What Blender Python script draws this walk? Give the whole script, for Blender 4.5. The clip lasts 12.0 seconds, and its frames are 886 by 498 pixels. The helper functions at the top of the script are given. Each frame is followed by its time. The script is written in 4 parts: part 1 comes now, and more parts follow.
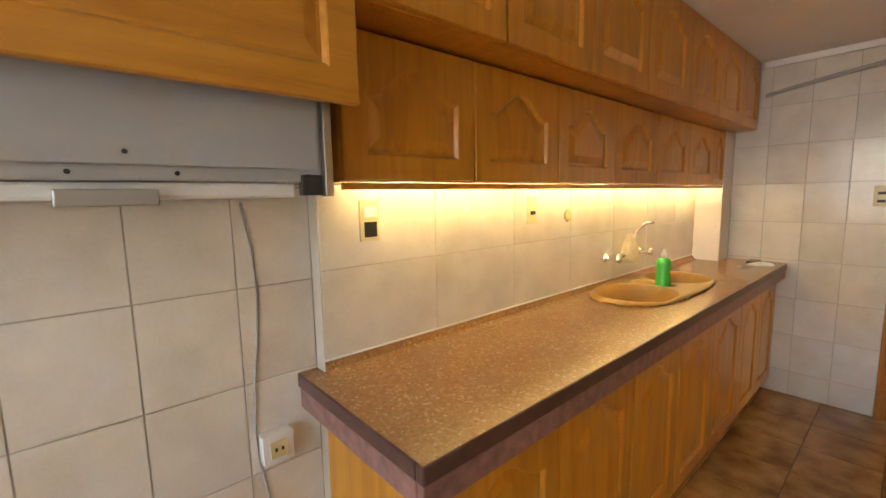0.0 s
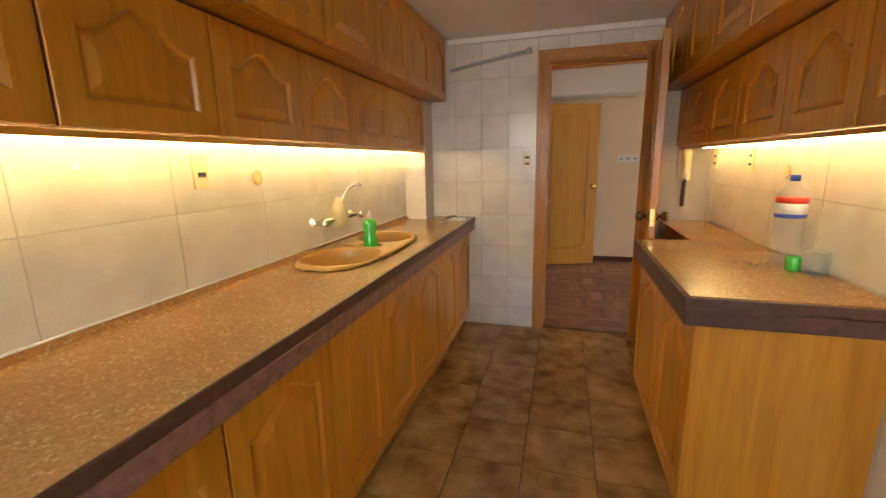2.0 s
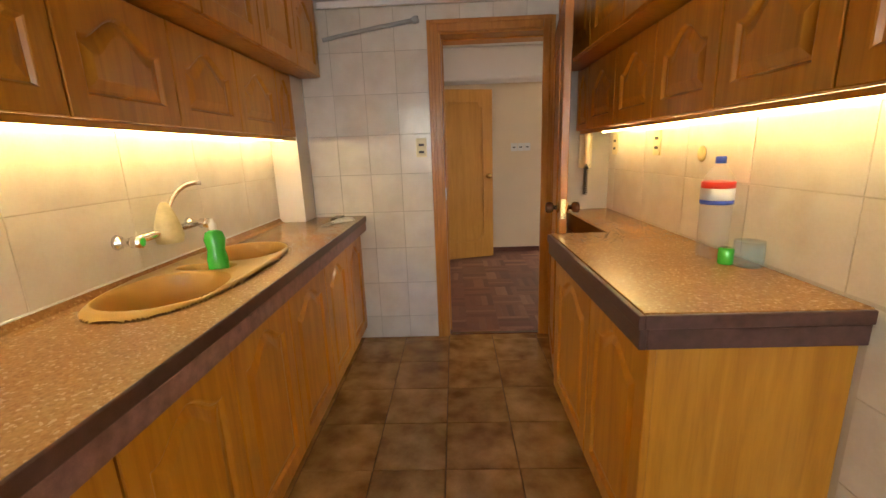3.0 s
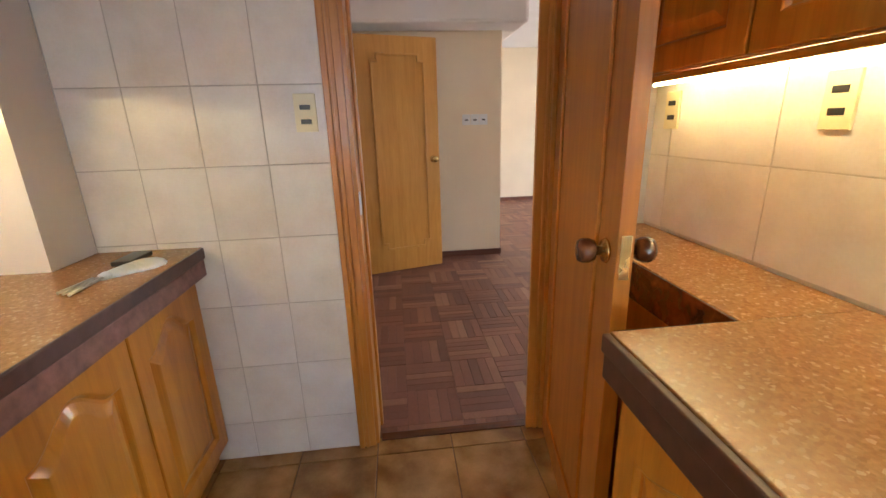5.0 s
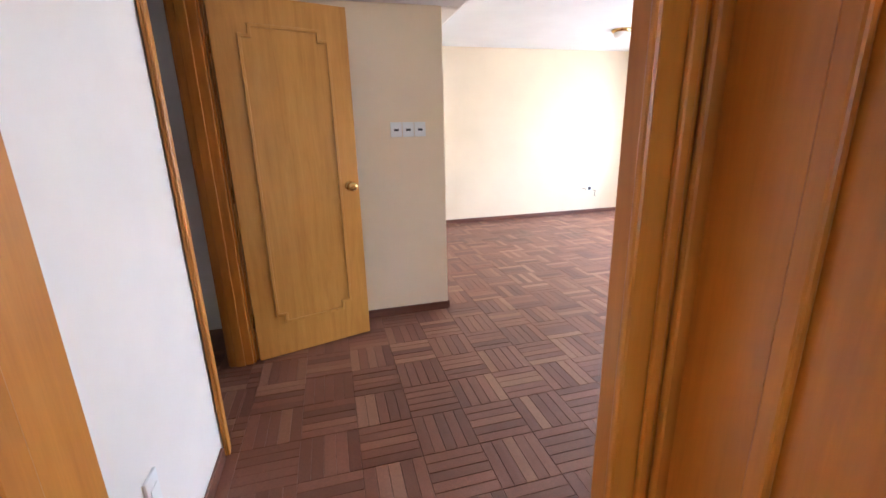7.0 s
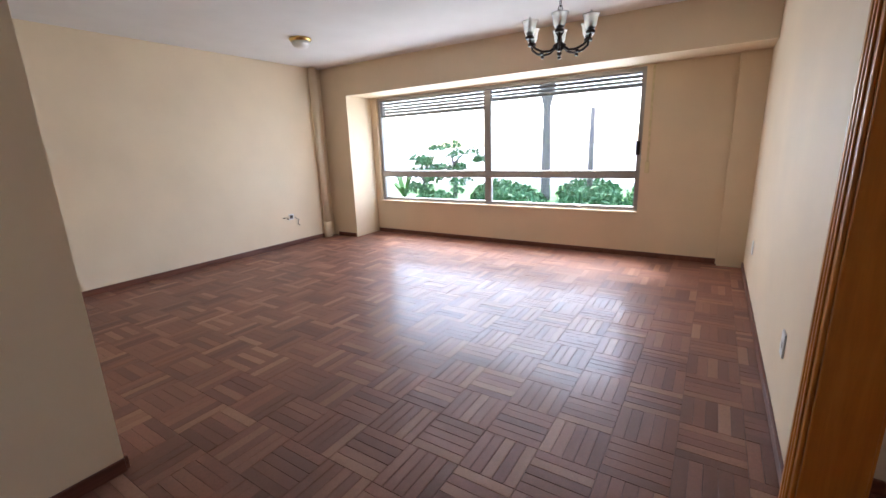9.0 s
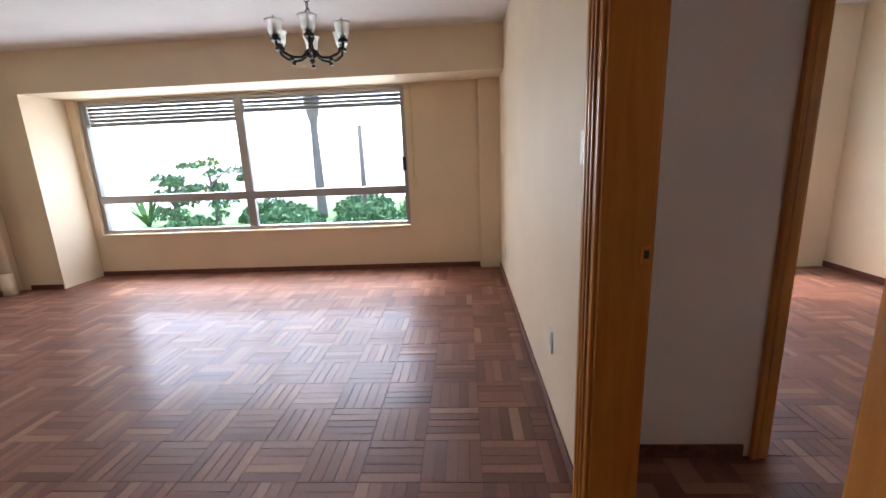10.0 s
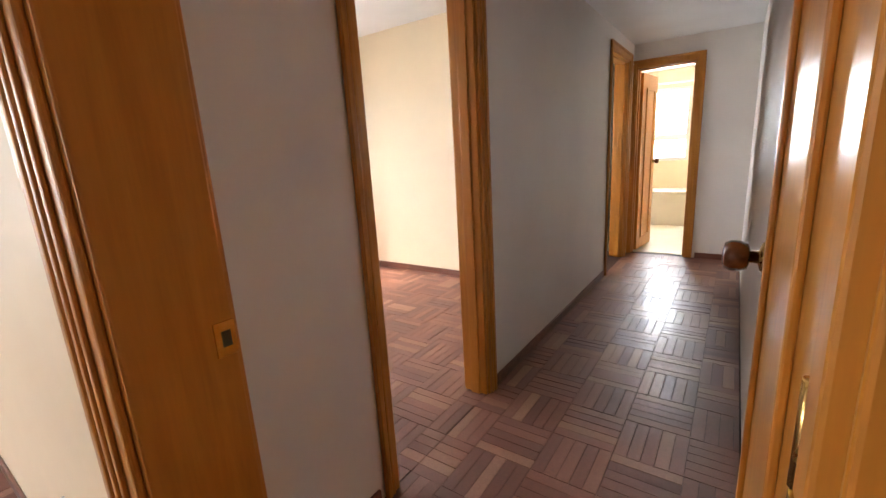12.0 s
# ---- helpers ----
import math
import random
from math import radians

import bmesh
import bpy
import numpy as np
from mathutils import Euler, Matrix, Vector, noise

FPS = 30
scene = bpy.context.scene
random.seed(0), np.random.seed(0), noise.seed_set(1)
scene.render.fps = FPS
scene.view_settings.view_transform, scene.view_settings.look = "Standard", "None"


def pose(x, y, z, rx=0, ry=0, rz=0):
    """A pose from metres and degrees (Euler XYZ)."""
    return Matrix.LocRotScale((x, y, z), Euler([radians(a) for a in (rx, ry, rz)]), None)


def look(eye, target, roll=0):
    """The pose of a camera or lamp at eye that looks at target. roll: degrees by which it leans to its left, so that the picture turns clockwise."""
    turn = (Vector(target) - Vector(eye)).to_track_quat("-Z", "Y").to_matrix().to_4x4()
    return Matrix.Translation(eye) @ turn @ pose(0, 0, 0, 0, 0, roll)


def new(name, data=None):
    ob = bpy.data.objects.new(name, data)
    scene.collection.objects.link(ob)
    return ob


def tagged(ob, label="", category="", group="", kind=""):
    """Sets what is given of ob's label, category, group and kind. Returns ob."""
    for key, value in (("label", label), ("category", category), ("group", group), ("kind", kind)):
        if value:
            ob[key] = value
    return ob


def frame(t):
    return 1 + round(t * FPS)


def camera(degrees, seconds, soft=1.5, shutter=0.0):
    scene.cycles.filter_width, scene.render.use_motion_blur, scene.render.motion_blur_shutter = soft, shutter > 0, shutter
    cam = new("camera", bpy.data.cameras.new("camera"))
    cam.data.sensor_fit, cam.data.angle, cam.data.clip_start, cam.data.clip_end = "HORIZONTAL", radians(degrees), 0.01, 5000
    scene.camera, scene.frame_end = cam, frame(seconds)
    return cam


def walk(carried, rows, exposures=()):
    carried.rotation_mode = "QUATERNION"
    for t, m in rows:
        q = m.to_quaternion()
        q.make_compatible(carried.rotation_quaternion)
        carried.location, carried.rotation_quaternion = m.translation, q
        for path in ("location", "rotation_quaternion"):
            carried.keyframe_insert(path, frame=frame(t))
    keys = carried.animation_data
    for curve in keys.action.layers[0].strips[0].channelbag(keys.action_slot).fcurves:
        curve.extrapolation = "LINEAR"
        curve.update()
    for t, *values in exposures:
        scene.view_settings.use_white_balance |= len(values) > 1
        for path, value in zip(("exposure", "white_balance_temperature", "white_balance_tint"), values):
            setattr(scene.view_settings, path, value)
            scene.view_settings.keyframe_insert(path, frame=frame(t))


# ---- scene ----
cam = camera(93.6, 12.0)

PATH = [
    (0, (0.626, 0.885, 1.38), (-0.868, 2.192, 1.131), -1.1),
    (0.5, (0.661, 0.906, 1.388), (-0.584, 2.448, 1.119), -1.1),
    (1, (0.693, 0.931, 1.372), (-0.319, 2.629, 1.065), -1.3),
    (1.5, (0.71, 0.998, 1.356), (-0.066, 2.805, 0.993), -1.2),
    (2, (0.751, 1.152, 1.333), (0.205, 3.032, 0.923), -1.2),
    (2.5, (0.742, 1.332, 1.312), (0.44, 3.256, 0.858), -1.2),
    (3, (0.693, 1.604, 1.306), (0.626, 3.55, 0.85), -2.1),
    (3.2, (0.703, 1.721, 1.3), (0.688, 3.662, 0.821), -2.1),
    (4.8, (0.753, 2.791, 1.28), (0.932, 4.703, 0.722), -2.1),
    (5, (0.766, 2.926, 1.283), (0.964, 4.833, 0.714), -1.7),
    (5.5, (0.803, 3.228, 1.274), (1.063, 5.126, 0.699), -1.2),
    (6, (0.81, 3.524, 1.276), (1.187, 5.412, 0.734), -2.3),
    (6.5, (0.892, 3.795, 1.284), (1.296, 5.68, 0.75), -1.9),
    (6.7, (0.929, 3.911, 1.289), (1.351, 5.792, 0.758), -1.7),
    (8.3, (1.162, 4.679, 1.287), (2.375, 6.186, 0.778), -1.3),
    (8.5, (1.181, 4.763, 1.276), (2.522, 6.164, 0.784), -1.5),
    (9, (1.26, 4.98, 1.276), (2.888, 6.04, 0.802), -2.1),
    (9.5, (1.365, 5.062, 1.263), (3.208, 5.688, 0.804), -2.3),
    (10, (1.597, 5.039, 1.264), (3.545, 5.15, 0.826), -2.4),
    (10.5, (1.804, 4.986, 1.19), (3.72, 4.565, 0.8), -2.9),
    (11, (1.969, 5.009, 1.171), (3.705, 4.088, 0.799), -3.2),
    (11.5, (2.075, 4.973, 1.166), (3.523, 3.651, 0.774), -3.9),
    (12, (2.183, 4.806, 1.214), (3.309, 3.213, 0.773), -3.3),
]
walk(cam, [(t, look(e, g, r)) for t, e, g, r in PATH],
     exposures=[(0, 4.35, 7400, 10), (3, 4.35, 7300, 10), (5, 4.6, 6100, 10), (6, 4.85, 5600, 10), (6.7, 5.0, 5500, 10), (8.3, 3.85, 5900, 10), (9, 3.5, 5800, 10),
                (10, 3.35, 5900, 10), (10.5, 3.4, 6000, 10), (11, 3.75, 6300, 10), (12, 4.15, 6600, 10)])

# ---- exposure values ----
SKY = 0.15
TUBE_POWER = 2.4

# ---- world and sun ----
world = bpy.data.worlds.new("sky")
scene.world = world
world.use_nodes = True
wn = world.node_tree
sky = wn.nodes.new("ShaderNodeTexSky")
sky.sky_type = 'NISHITA'
sky.sun_disc = False
sky.sun_elevation = radians(58)
sky.sun_rotation = radians(60)
sky.dust_density = 3.0
sky.air_density = 1.0
bg = wn.nodes["Background"]
wn.links.new(sky.outputs[0], bg.inputs[0])
bg.inputs[1].default_value = SKY
sun_data = bpy.data.lights.new("sun", 'SUN')
sun_data.energy = 0.5
sun_data.angle = radians(12)
sun_data.color = (1.0, 0.96, 0.9)
sun = new("sun", sun_data)
sun.matrix_world = look((26, 15, 48), (0, 0, 0))



def opening_lamp(name, eye, target, w, h, watts):
    d = bpy.data.lights.new(name, 'AREA')
    d.shape, d.size, d.size_y, d.energy = 'RECTANGLE', w, h, watts
    d.color = (0.93, 0.97, 1.0)
    new(name, d).matrix_world = look(eye, target)


# added area lamps stand in for daylight in the openings of the living room, kitchen, bedroom, bathroom and further room
opening_lamp("daylight_living", (6.262, 7.51, 1.27), (4, 7.51, 1.2), 3.5, 1.4, 4.0)
opening_lamp("daylight_kitchen", (0.6, -1.52, 1.52), (0.6, 0, 2.15), 1.7, 1.1, 1.2)
opening_lamp("daylight_bedroom", (6.08, 2.9, 1.32), (4, 2.9, 1.3), 1.9, 1.4, 0.9)
opening_lamp("daylight_bathroom", (3.05, -2.74, 1.46), (3.05, 0, 1.4), 0.52, 1.05, 3.8)
# fill lamp at an unseen opening, added to brighten the further room
opening_lamp("added_light_far_room", (5.25, 0.65, 1.3), (3, 0.65, 1.3), 0.85, 1.35, 1.5)

# ---- materials ----
def mat(name, build, rough=0.5, metal=0.0, coat=0.0):
    m = bpy.data.materials.new(name)
    m.use_nodes = True
    nt = m.node_tree
    b = nt.nodes["Principled BSDF"]
    b.inputs["Roughness"].default_value = rough
    b.inputs["Metallic"].default_value = metal
    b.inputs["Coat Weight"].default_value = coat
    b.inputs["Coat Roughness"].default_value = 0.12
    build(nt, b)
    return m


def coords(nt, scale, rand=False):
    tc = nt.nodes.new("ShaderNodeTexCoord")
    mp = nt.nodes.new("ShaderNodeMapping")
    mp.inputs["Scale"].default_value = scale
    nt.links.new(tc.outputs["Object"], mp.inputs["Vector"])
    if rand:
        info = nt.nodes.new("ShaderNodeObjectInfo")
        mul = nt.nodes.new("ShaderNodeMath")
        mul.operation = 'MULTIPLY'
        mul.inputs[1].default_value = 37.0
        nt.links.new(info.outputs["Random"], mul.inputs[0])
        nt.links.new(mul.outputs[0], mp.inputs["Location"])
    return mp.outputs[0]


def noise_tex(nt, vec, scale, detail=4.0, distort=0.0):
    n = nt.nodes.new("ShaderNodeTexNoise")
    n.inputs["Scale"].default_value = scale
    n.inputs["Detail"].default_value = detail
    n.inputs["Distortion"].default_value = distort
    nt.links.new(vec, n.inputs["Vector"])
    return n.outputs["Fac"]


def ramp(nt, fac, stops):
    r = nt.nodes.new("ShaderNodeValToRGB")
    e = r.color_ramp.elements
    e[0].position, e[0].color = stops[0][0], (*stops[0][1], 1)
    e[1].position, e[1].color = stops[-1][0], (*stops[-1][1], 1)
    for p, c in stops[1:-1]:
        k = e.new(p)
        k.color = (*c, 1)
    nt.links.new(fac, r.inputs[0])
    return r.outputs[0]


def mixc(nt, fac, a, b, mode='MIX'):
    n = nt.nodes.new("ShaderNodeMix")
    n.data_type, n.blend_type = 'RGBA', mode
    for sock, v in ((n.inputs[0], fac), (n.inputs[6], a), (n.inputs[7], b)):
        if isinstance(v, (int, float)):
            sock.default_value = v
        elif isinstance(v, tuple):
            sock.default_value = (*v, 1)
        else:
            nt.links.new(v, sock)
    return n.outputs[2]


def bump(nt, b, fac, strength, dist=0.002):
    n = nt.nodes.new("ShaderNodeBump")
    n.inputs["Strength"].default_value = strength
    n.inputs["Distance"].default_value = dist
    nt.links.new(fac, n.inputs["Height"])
    nt.links.new(n.outputs[0], b.inputs["Normal"])


def plain(name, col, rough=0.5, metal=0.0, vary=0.12, scale=6.0, bmp=0.15, coat=0.0):
    def f(nt, b):
        v = coords(nt, (1, 1, 1))
        n1 = noise_tex(nt, v, scale, 5)
        n2 = noise_tex(nt, v, scale * 18, 3)
        lo = tuple(c * (1 - vary) for c in col)
        hi = tuple(min(1, c * (1 + vary * 0.6)) for c in col)
        c1 = ramp(nt, n1, [(0.3, lo), (0.7, hi)])
        nt.links.new(mixc(nt, vary * 0.5, c1, n2, 'OVERLAY'), b.inputs["Base Color"])
        rr = nt.nodes.new("ShaderNodeMapRange")
        rr.inputs["To Min"].default_value = max(0.02, rough - 0.07)
        rr.inputs["To Max"].default_value = min(1, rough + 0.08)
        nt.links.new(n1, rr.inputs[0])
        nt.links.new(rr.outputs[0], b.inputs["Roughness"])
        if bmp:
            bump(nt, b, n2, bmp, 0.0015)
    return mat(name, f, rough, metal, coat)


def wood(name, dark, mid, light, rough=0.3, axis=2, coat=0.12):
    def f(nt, b):
        s = [22, 22, 22]
        s[axis] = 1.6
        v = coords(nt, tuple(s), rand=True)
        g = noise_tex(nt, v, 1.0, 6, 1.2)
        v2 = coords(nt, tuple(9 * k for k in s), rand=True)
        g2 = noise_tex(nt, v2, 1.0, 3)
        v3 = coords(nt, (1, 1, 1), rand=True)
        g3 = noise_tex(nt, v3, 2.2, 3)
        c = ramp(nt, g, [(0.28, dark), (0.5, mid), (0.74, light)])
        c = mixc(nt, 0.12, c, g2, 'OVERLAY')
        c = mixc(nt, 0.25, c, g3, 'SOFT_LIGHT')
        nt.links.new(c, b.inputs["Base Color"])
        bump(nt, b, g2, 0.12, 0.001)
    return mat(name, f, rough, 0, coat)


CAB = wood("cabinet_oak", (0.47, 0.185, 0.018), (0.57, 0.24, 0.026), (0.64, 0.285, 0.036), 0.3)
CAB_H = wood("cabinet_oak_flat", (0.47, 0.185, 0.018), (0.57, 0.24, 0.026), (0.64, 0.285, 0.036), 0.3, axis=1)
FRAME = wood("door_frame_wood", (0.44, 0.162, 0.020), (0.51, 0.20, 0.027), (0.57, 0.237, 0.038), 0.36, coat=0.12)
LEAF = wood("door_veneer", (0.48, 0.21, 0.036), (0.54, 0.25, 0.047), (0.59, 0.285, 0.06), 0.3, coat=0.4)
DARKWOOD = wood("dark_wood", (0.05, 0.014, 0.006), (0.11, 0.032, 0.012), (0.17, 0.055, 0.02), 0.2, axis=0, coat=0.6)
BASEB = wood("baseboard_wood", (0.09, 0.03, 0.02), (0.15, 0.055, 0.035), (0.21, 0.085, 0.05), 0.35, axis=0)


def parquet(name, per_object):
    def f(nt, b):
        if per_object:
            rnd = nt.nodes.new("ShaderNodeObjectInfo").outputs["Random"]
        else:
            rnd = nt.nodes.new("ShaderNodeNewGeometry").outputs["Random Per Island"]
        geo = nt.nodes.new("ShaderNodeNewGeometry").outputs["Position"]
        c = ramp(nt, rnd, [(0.0, (0.13, 0.046, 0.028)), (0.35, (0.175, 0.066, 0.040)), (0.78, (0.215, 0.086, 0.052)), (0.9, (0.26, 0.118, 0.073)), (1.0, (0.31, 0.155, 0.098))])
        mp = nt.nodes.new("ShaderNodeMapping")
        mp.inputs["Scale"].default_value = (1, 1, 1)
        nt.links.new(geo, mp.inputs["Vector"])
        g = noise_tex(nt, mp.outputs[0], 60, 5, 2.0)
        w = noise_tex(nt, mp.outputs[0], 1.3, 4)
        c = mixc(nt, 0.35, c, g, 'OVERLAY')
        c = mixc(nt, 0.45, c, w, 'SOFT_LIGHT')
        nt.links.new(c, b.inputs["Base Color"])
        rr = nt.nodes.new("ShaderNodeMapRange")
        rr.inputs["To Min"].default_value = 0.42
        rr.inputs["To Max"].default_value = 0.6
        nt.links.new(w, rr.inputs[0])
        nt.links.new(rr.outputs[0], b.inputs["Roughness"])
        bump(nt, b, g, 0.15, 0.001)
    return mat(name, f, 0.4, 0, 0.15)


PARQ_OBJ, PARQ = parquet("parquet_strip", True), parquet("parquet_field", False)


def tile_mat(name, lo, hi, rough):
    def f(nt, b):
        v = coords(nt, (1, 1, 1), rand=True)
        n1 = noise_tex(nt, v, 7, 4)
        vs = coords(nt, (60, 60, 4), rand=True)
        n2 = noise_tex(nt, vs, 2, 3)
        rnd = nt.nodes.new("ShaderNodeObjectInfo").outputs["Random"]
        c = ramp(nt, n1, [(0.3, lo), (0.7, hi)])
        c = mixc(nt, 0.12, c, n2, 'OVERLAY')
        c = mixc(nt, 0.1, c, rnd, 'SOFT_LIGHT')
        nt.links.new(c, b.inputs["Base Color"])
        bump(nt, b, n1, 0.08, 0.003)
    return mat(name, f, rough, 0, 0.0)


TILE = tile_mat("glazed_tile", (0.66, 0.60, 0.52), (0.76, 0.71, 0.63), 0.16)
FTILE = tile_mat("floor_tile", (0.22, 0.105, 0.03), (0.52, 0.30, 0.11), 0.22)
GROUT = plain("grout", (0.47, 0.42, 0.35), 0.85)
FGROUT = plain("floor_grout", (0.17, 0.095, 0.045), 0.85)
PGROUT = plain("pale_grout", (0.58, 0.52, 0.43), 0.85)
CREAM = plain("cream_paint", (0.80, 0.66, 0.47), 0.6, vary=0.05, scale=2.0, bmp=0.25)
WHITE = plain("white_paint", (0.82, 0.77, 0.73), 0.6, vary=0.05, scale=2.0, bmp=0.25)
CEIL = plain("ceiling_paint", (0.82, 0.82, 0.82), 0.75, vary=0.04, scale=2.5, bmp=0.2)
SUBF = plain("subfloor", (0.06, 0.026, 0.017), 0.8)
PVC = plain("ivory_plastic", (0.72, 0.62, 0.36), 0.35, vary=0.05, bmp=0)
WPLAS = plain("white_plastic", (0.80, 0.80, 0.78), 0.35, vary=0.04, bmp=0)
BLACK = plain("dark_plastic", (0.02, 0.018, 0.016), 0.4, bmp=0)
HOODM = plain("hood_paint", (0.42, 0.41, 0.40), 0.35, vary=0.08, scale=4)
CHROME = plain("chrome", (0.8, 0.8, 0.8), 0.12, 1.0, vary=0.05, bmp=0)
BRASS = plain("brass", (0.62, 0.43, 0.16), 0.25, 1.0, vary=0.2, scale=30)
STEEL = plain("dull_steel", (0.55, 0.54, 0.52), 0.35, 1.0, vary=0.1)
ALU = plain("aluminium_frame", (0.42, 0.41, 0.40), 0.35, 0.6, vary=0.06)
SHUT = plain("shutter_slat", (0.33, 0.35, 0.36), 0.5, vary=0.08)
BRONZE = plain("aged_bronze", (0.05, 0.04, 0.038), 0.4, 0.6, vary=0.3, scale=30)
SINKM = plain("sink_composite", (0.52, 0.31, 0.09), 0.3, vary=0.08, scale=10)
GREEN = plain("green_soap", (0.05, 0.55, 0.06), 0.15, vary=0.08, bmp=0, coat=0.6)
RED = plain("red_label", (0.75, 0.05, 0.03), 0.4, vary=0.05, bmp=0)
BLUE = plain("blue_cap", (0.05, 0.10, 0.5), 0.35, vary=0.05, bmp=0)
CLOTH = plain("cloth_white", (0.75, 0.78, 0.78), 0.9, vary=0.1)
STAIN = plain("stain_patch", (0.64, 0.46, 0.22), 0.7, vary=0.3, scale=30)
RAG = plain("yellowed_rag", (0.70, 0.60, 0.36), 0.85, vary=0.15, scale=30)
TUB = plain("tub_enamel", (0.78, 0.72, 0.60), 0.2, vary=0.04)


def counter_mat(nt, b):
    v = coords(nt, (1, 1, 1))
    vo = nt.nodes.new("ShaderNodeTexVoronoi")
    vo.inputs["Scale"].default_value = 150
    nt.links.new(v, vo.inputs["Vector"])
    sep = nt.nodes.new("ShaderNodeSeparateColor")
    nt.links.new(vo.outputs["Color"], sep.inputs[0])
    c = ramp(nt, sep.outputs[0], [(0.0, (0.29, 0.142, 0.052)), (0.4, (0.33, 0.168, 0.064)), (0.9, (0.365, 0.192, 0.077)), (0.95, (0.45, 0.27, 0.135))])
    n = noise_tex(nt, v, 3, 4)
    n2 = noise_tex(nt, v, 120, 3)
    c = mixc(nt, 0.3, c, n, 'SOFT_LIGHT')
    nt.links.new(mixc(nt, 0.25, c, n2, 'OVERLAY'), b.inputs["Base Color"])
    bump(nt, b, n2, 0.05, 0.001)


COUNTER = mat("speckled_laminate", counter_mat, 0.24, 0, 0.2)
EDGE = plain("counter_edge", (0.10, 0.045, 0.036), 0.4, vary=0.35, scale=30)
EDGE_LO = plain("counter_edge_worn", (0.27, 0.14, 0.125), 0.45, vary=0.4, scale=26)


def glass_like(name, col=(1, 1, 1), rough=0.0):
    def f(nt, b):
        b.inputs["Base Color"].default_value = (*col, 1)
        b.inputs["Transmission Weight"].default_value = 1.0
        b.inputs["IOR"].default_value = 1.45
    return mat(name, f, rough)


def thin_plastic(name, col, cover):
    """Thin see-through plastic film: mostly clear, with a glossy skin."""
    def f(nt, b):
        b.inputs["Base Color"].default_value = (*col, 1)
        b.inputs["Alpha"].default_value = cover
    return mat(name, f, 0.08)


GLASS = glass_like("window_glass")
PLASTIC_CLEAR = thin_plastic("clear_plastic", (0.50, 0.53, 0.53), 0.08)
CUP_PLASTIC = thin_plastic("cup_plastic", (0.35, 0.50, 0.52), 0.14)
FROST = glass_like("frosted_glass", (0.95, 0.93, 0.9), 0.45)


def glow(name, col, power):
    def f(nt, b):
        b.inputs["Base Color"].default_value = (0.8, 0.8, 0.8, 1)
        b.inputs["Emission Color"].default_value = (*col, 1)
        b.inputs["Emission Strength"].default_value = power
    return mat(name, f)


TUBE = glow("fluorescent_tube", (1.0, 0.80, 0.37), TUBE_POWER)
GRASS = plain("grass", (0.07, 0.16, 0.03), 0.9, vary=0.4, scale=3)
BUSH = plain("bush_leaf", (0.07, 0.16, 0.05), 0.7, vary=0.4, scale=6)
BARK = plain("palm_bark", (0.16, 0.13, 0.11), 0.9, vary=0.3, scale=8)
PAVE = plain("pale_paving", (0.42, 0.40, 0.37), 0.9, vary=0.15, scale=1)
FACADE = plain("pale_facade", (0.66, 0.62, 0.58), 0.85, vary=0.1, scale=0.4)


# ---- building helpers ----
def box(bm, x0, x1, y0, y1, z0, z1, bev=0.0):
    r = bmesh.ops.create_cube(bm, size=1)
    vs = r["verts"]
    for v in vs:
        v.co = Vector(((x0 + x1) / 2 + v.co.x * (x1 - x0), (y0 + y1) / 2 + v.co.y * (y1 - y0), (z0 + z1) / 2 + v.co.z * (z1 - z0)))
    if bev:
        es = {e for v in vs for e in v.link_edges}
        bmesh.ops.bevel(bm, geom=list(es), offset=bev, segments=2, affect='EDGES', profile=0.5)


def lathe(bm, prof, seg=24, m=None):
    rings = []
    for r, z in prof:
        rings.append([bm.verts.new((r * math.cos(a), r * math.sin(a), z)) for a in (2 * math.pi * i / seg for i in range(seg))])
    for a, b in zip(rings, rings[1:]):
        for i in range(seg):
            bm.faces.new((a[i], a[(i + 1) % seg], b[(i + 1) % seg], b[i])).smooth = True
    bm.faces.new(list(reversed(rings[0])))
    bm.faces.new(rings[-1])
    if m is not None:
        bmesh.ops.transform(bm, matrix=m, verts=[v for ring in rings for v in ring])


def pipe(bm, pts, r, seg=10):
    pts = [Vector(p) for p in pts]
    rings = []
    for i, p in enumerate(pts):
        d = (pts[min(i + 1, len(pts) - 1)] - pts[max(i - 1, 0)]).normalized()
        q = d.to_track_quat('Z', 'Y')
        rr = r[i] if isinstance(r, (list, tuple)) else r
        rings.append([bm.verts.new(p + q @ Vector((rr * math.cos(a), rr * math.sin(a), 0))) for a in (2 * math.pi * k / seg for k in range(seg))])
    for a, b in zip(rings, rings[1:]):
        for i in range(seg):
            bm.faces.new((a[i], a[(i + 1) % seg], b[(i + 1) % seg], b[i])).smooth = True
    bm.faces.new(list(reversed(rings[0])))
    bm.faces.new(rings[-1])


def mesh_of(name, bm, material):
    bmesh.ops.recalc_face_normals(bm, faces=bm.faces)
    me = bpy.data.meshes.new(name)
    bm.to_mesh(me)
    bm.free()
    me.materials.append(material)
    return me


def part(name, bm, material, parent=None, label=""):
    ob = new(name, mesh_of(name, bm, material))
    if parent:
        ob.parent = parent
    return tagged(ob, label)


def boxpart(name, dims, material, parent=None, label="", bev=0.0):
    bm = bmesh.new()
    box(bm, *dims, bev=bev)
    return part(name, bm, material, parent, label)


def empty(name, label, category, at=(0, 0, 0), group=""):
    ob = new(name)
    ob.location = at
    return tagged(ob, label, category, group)


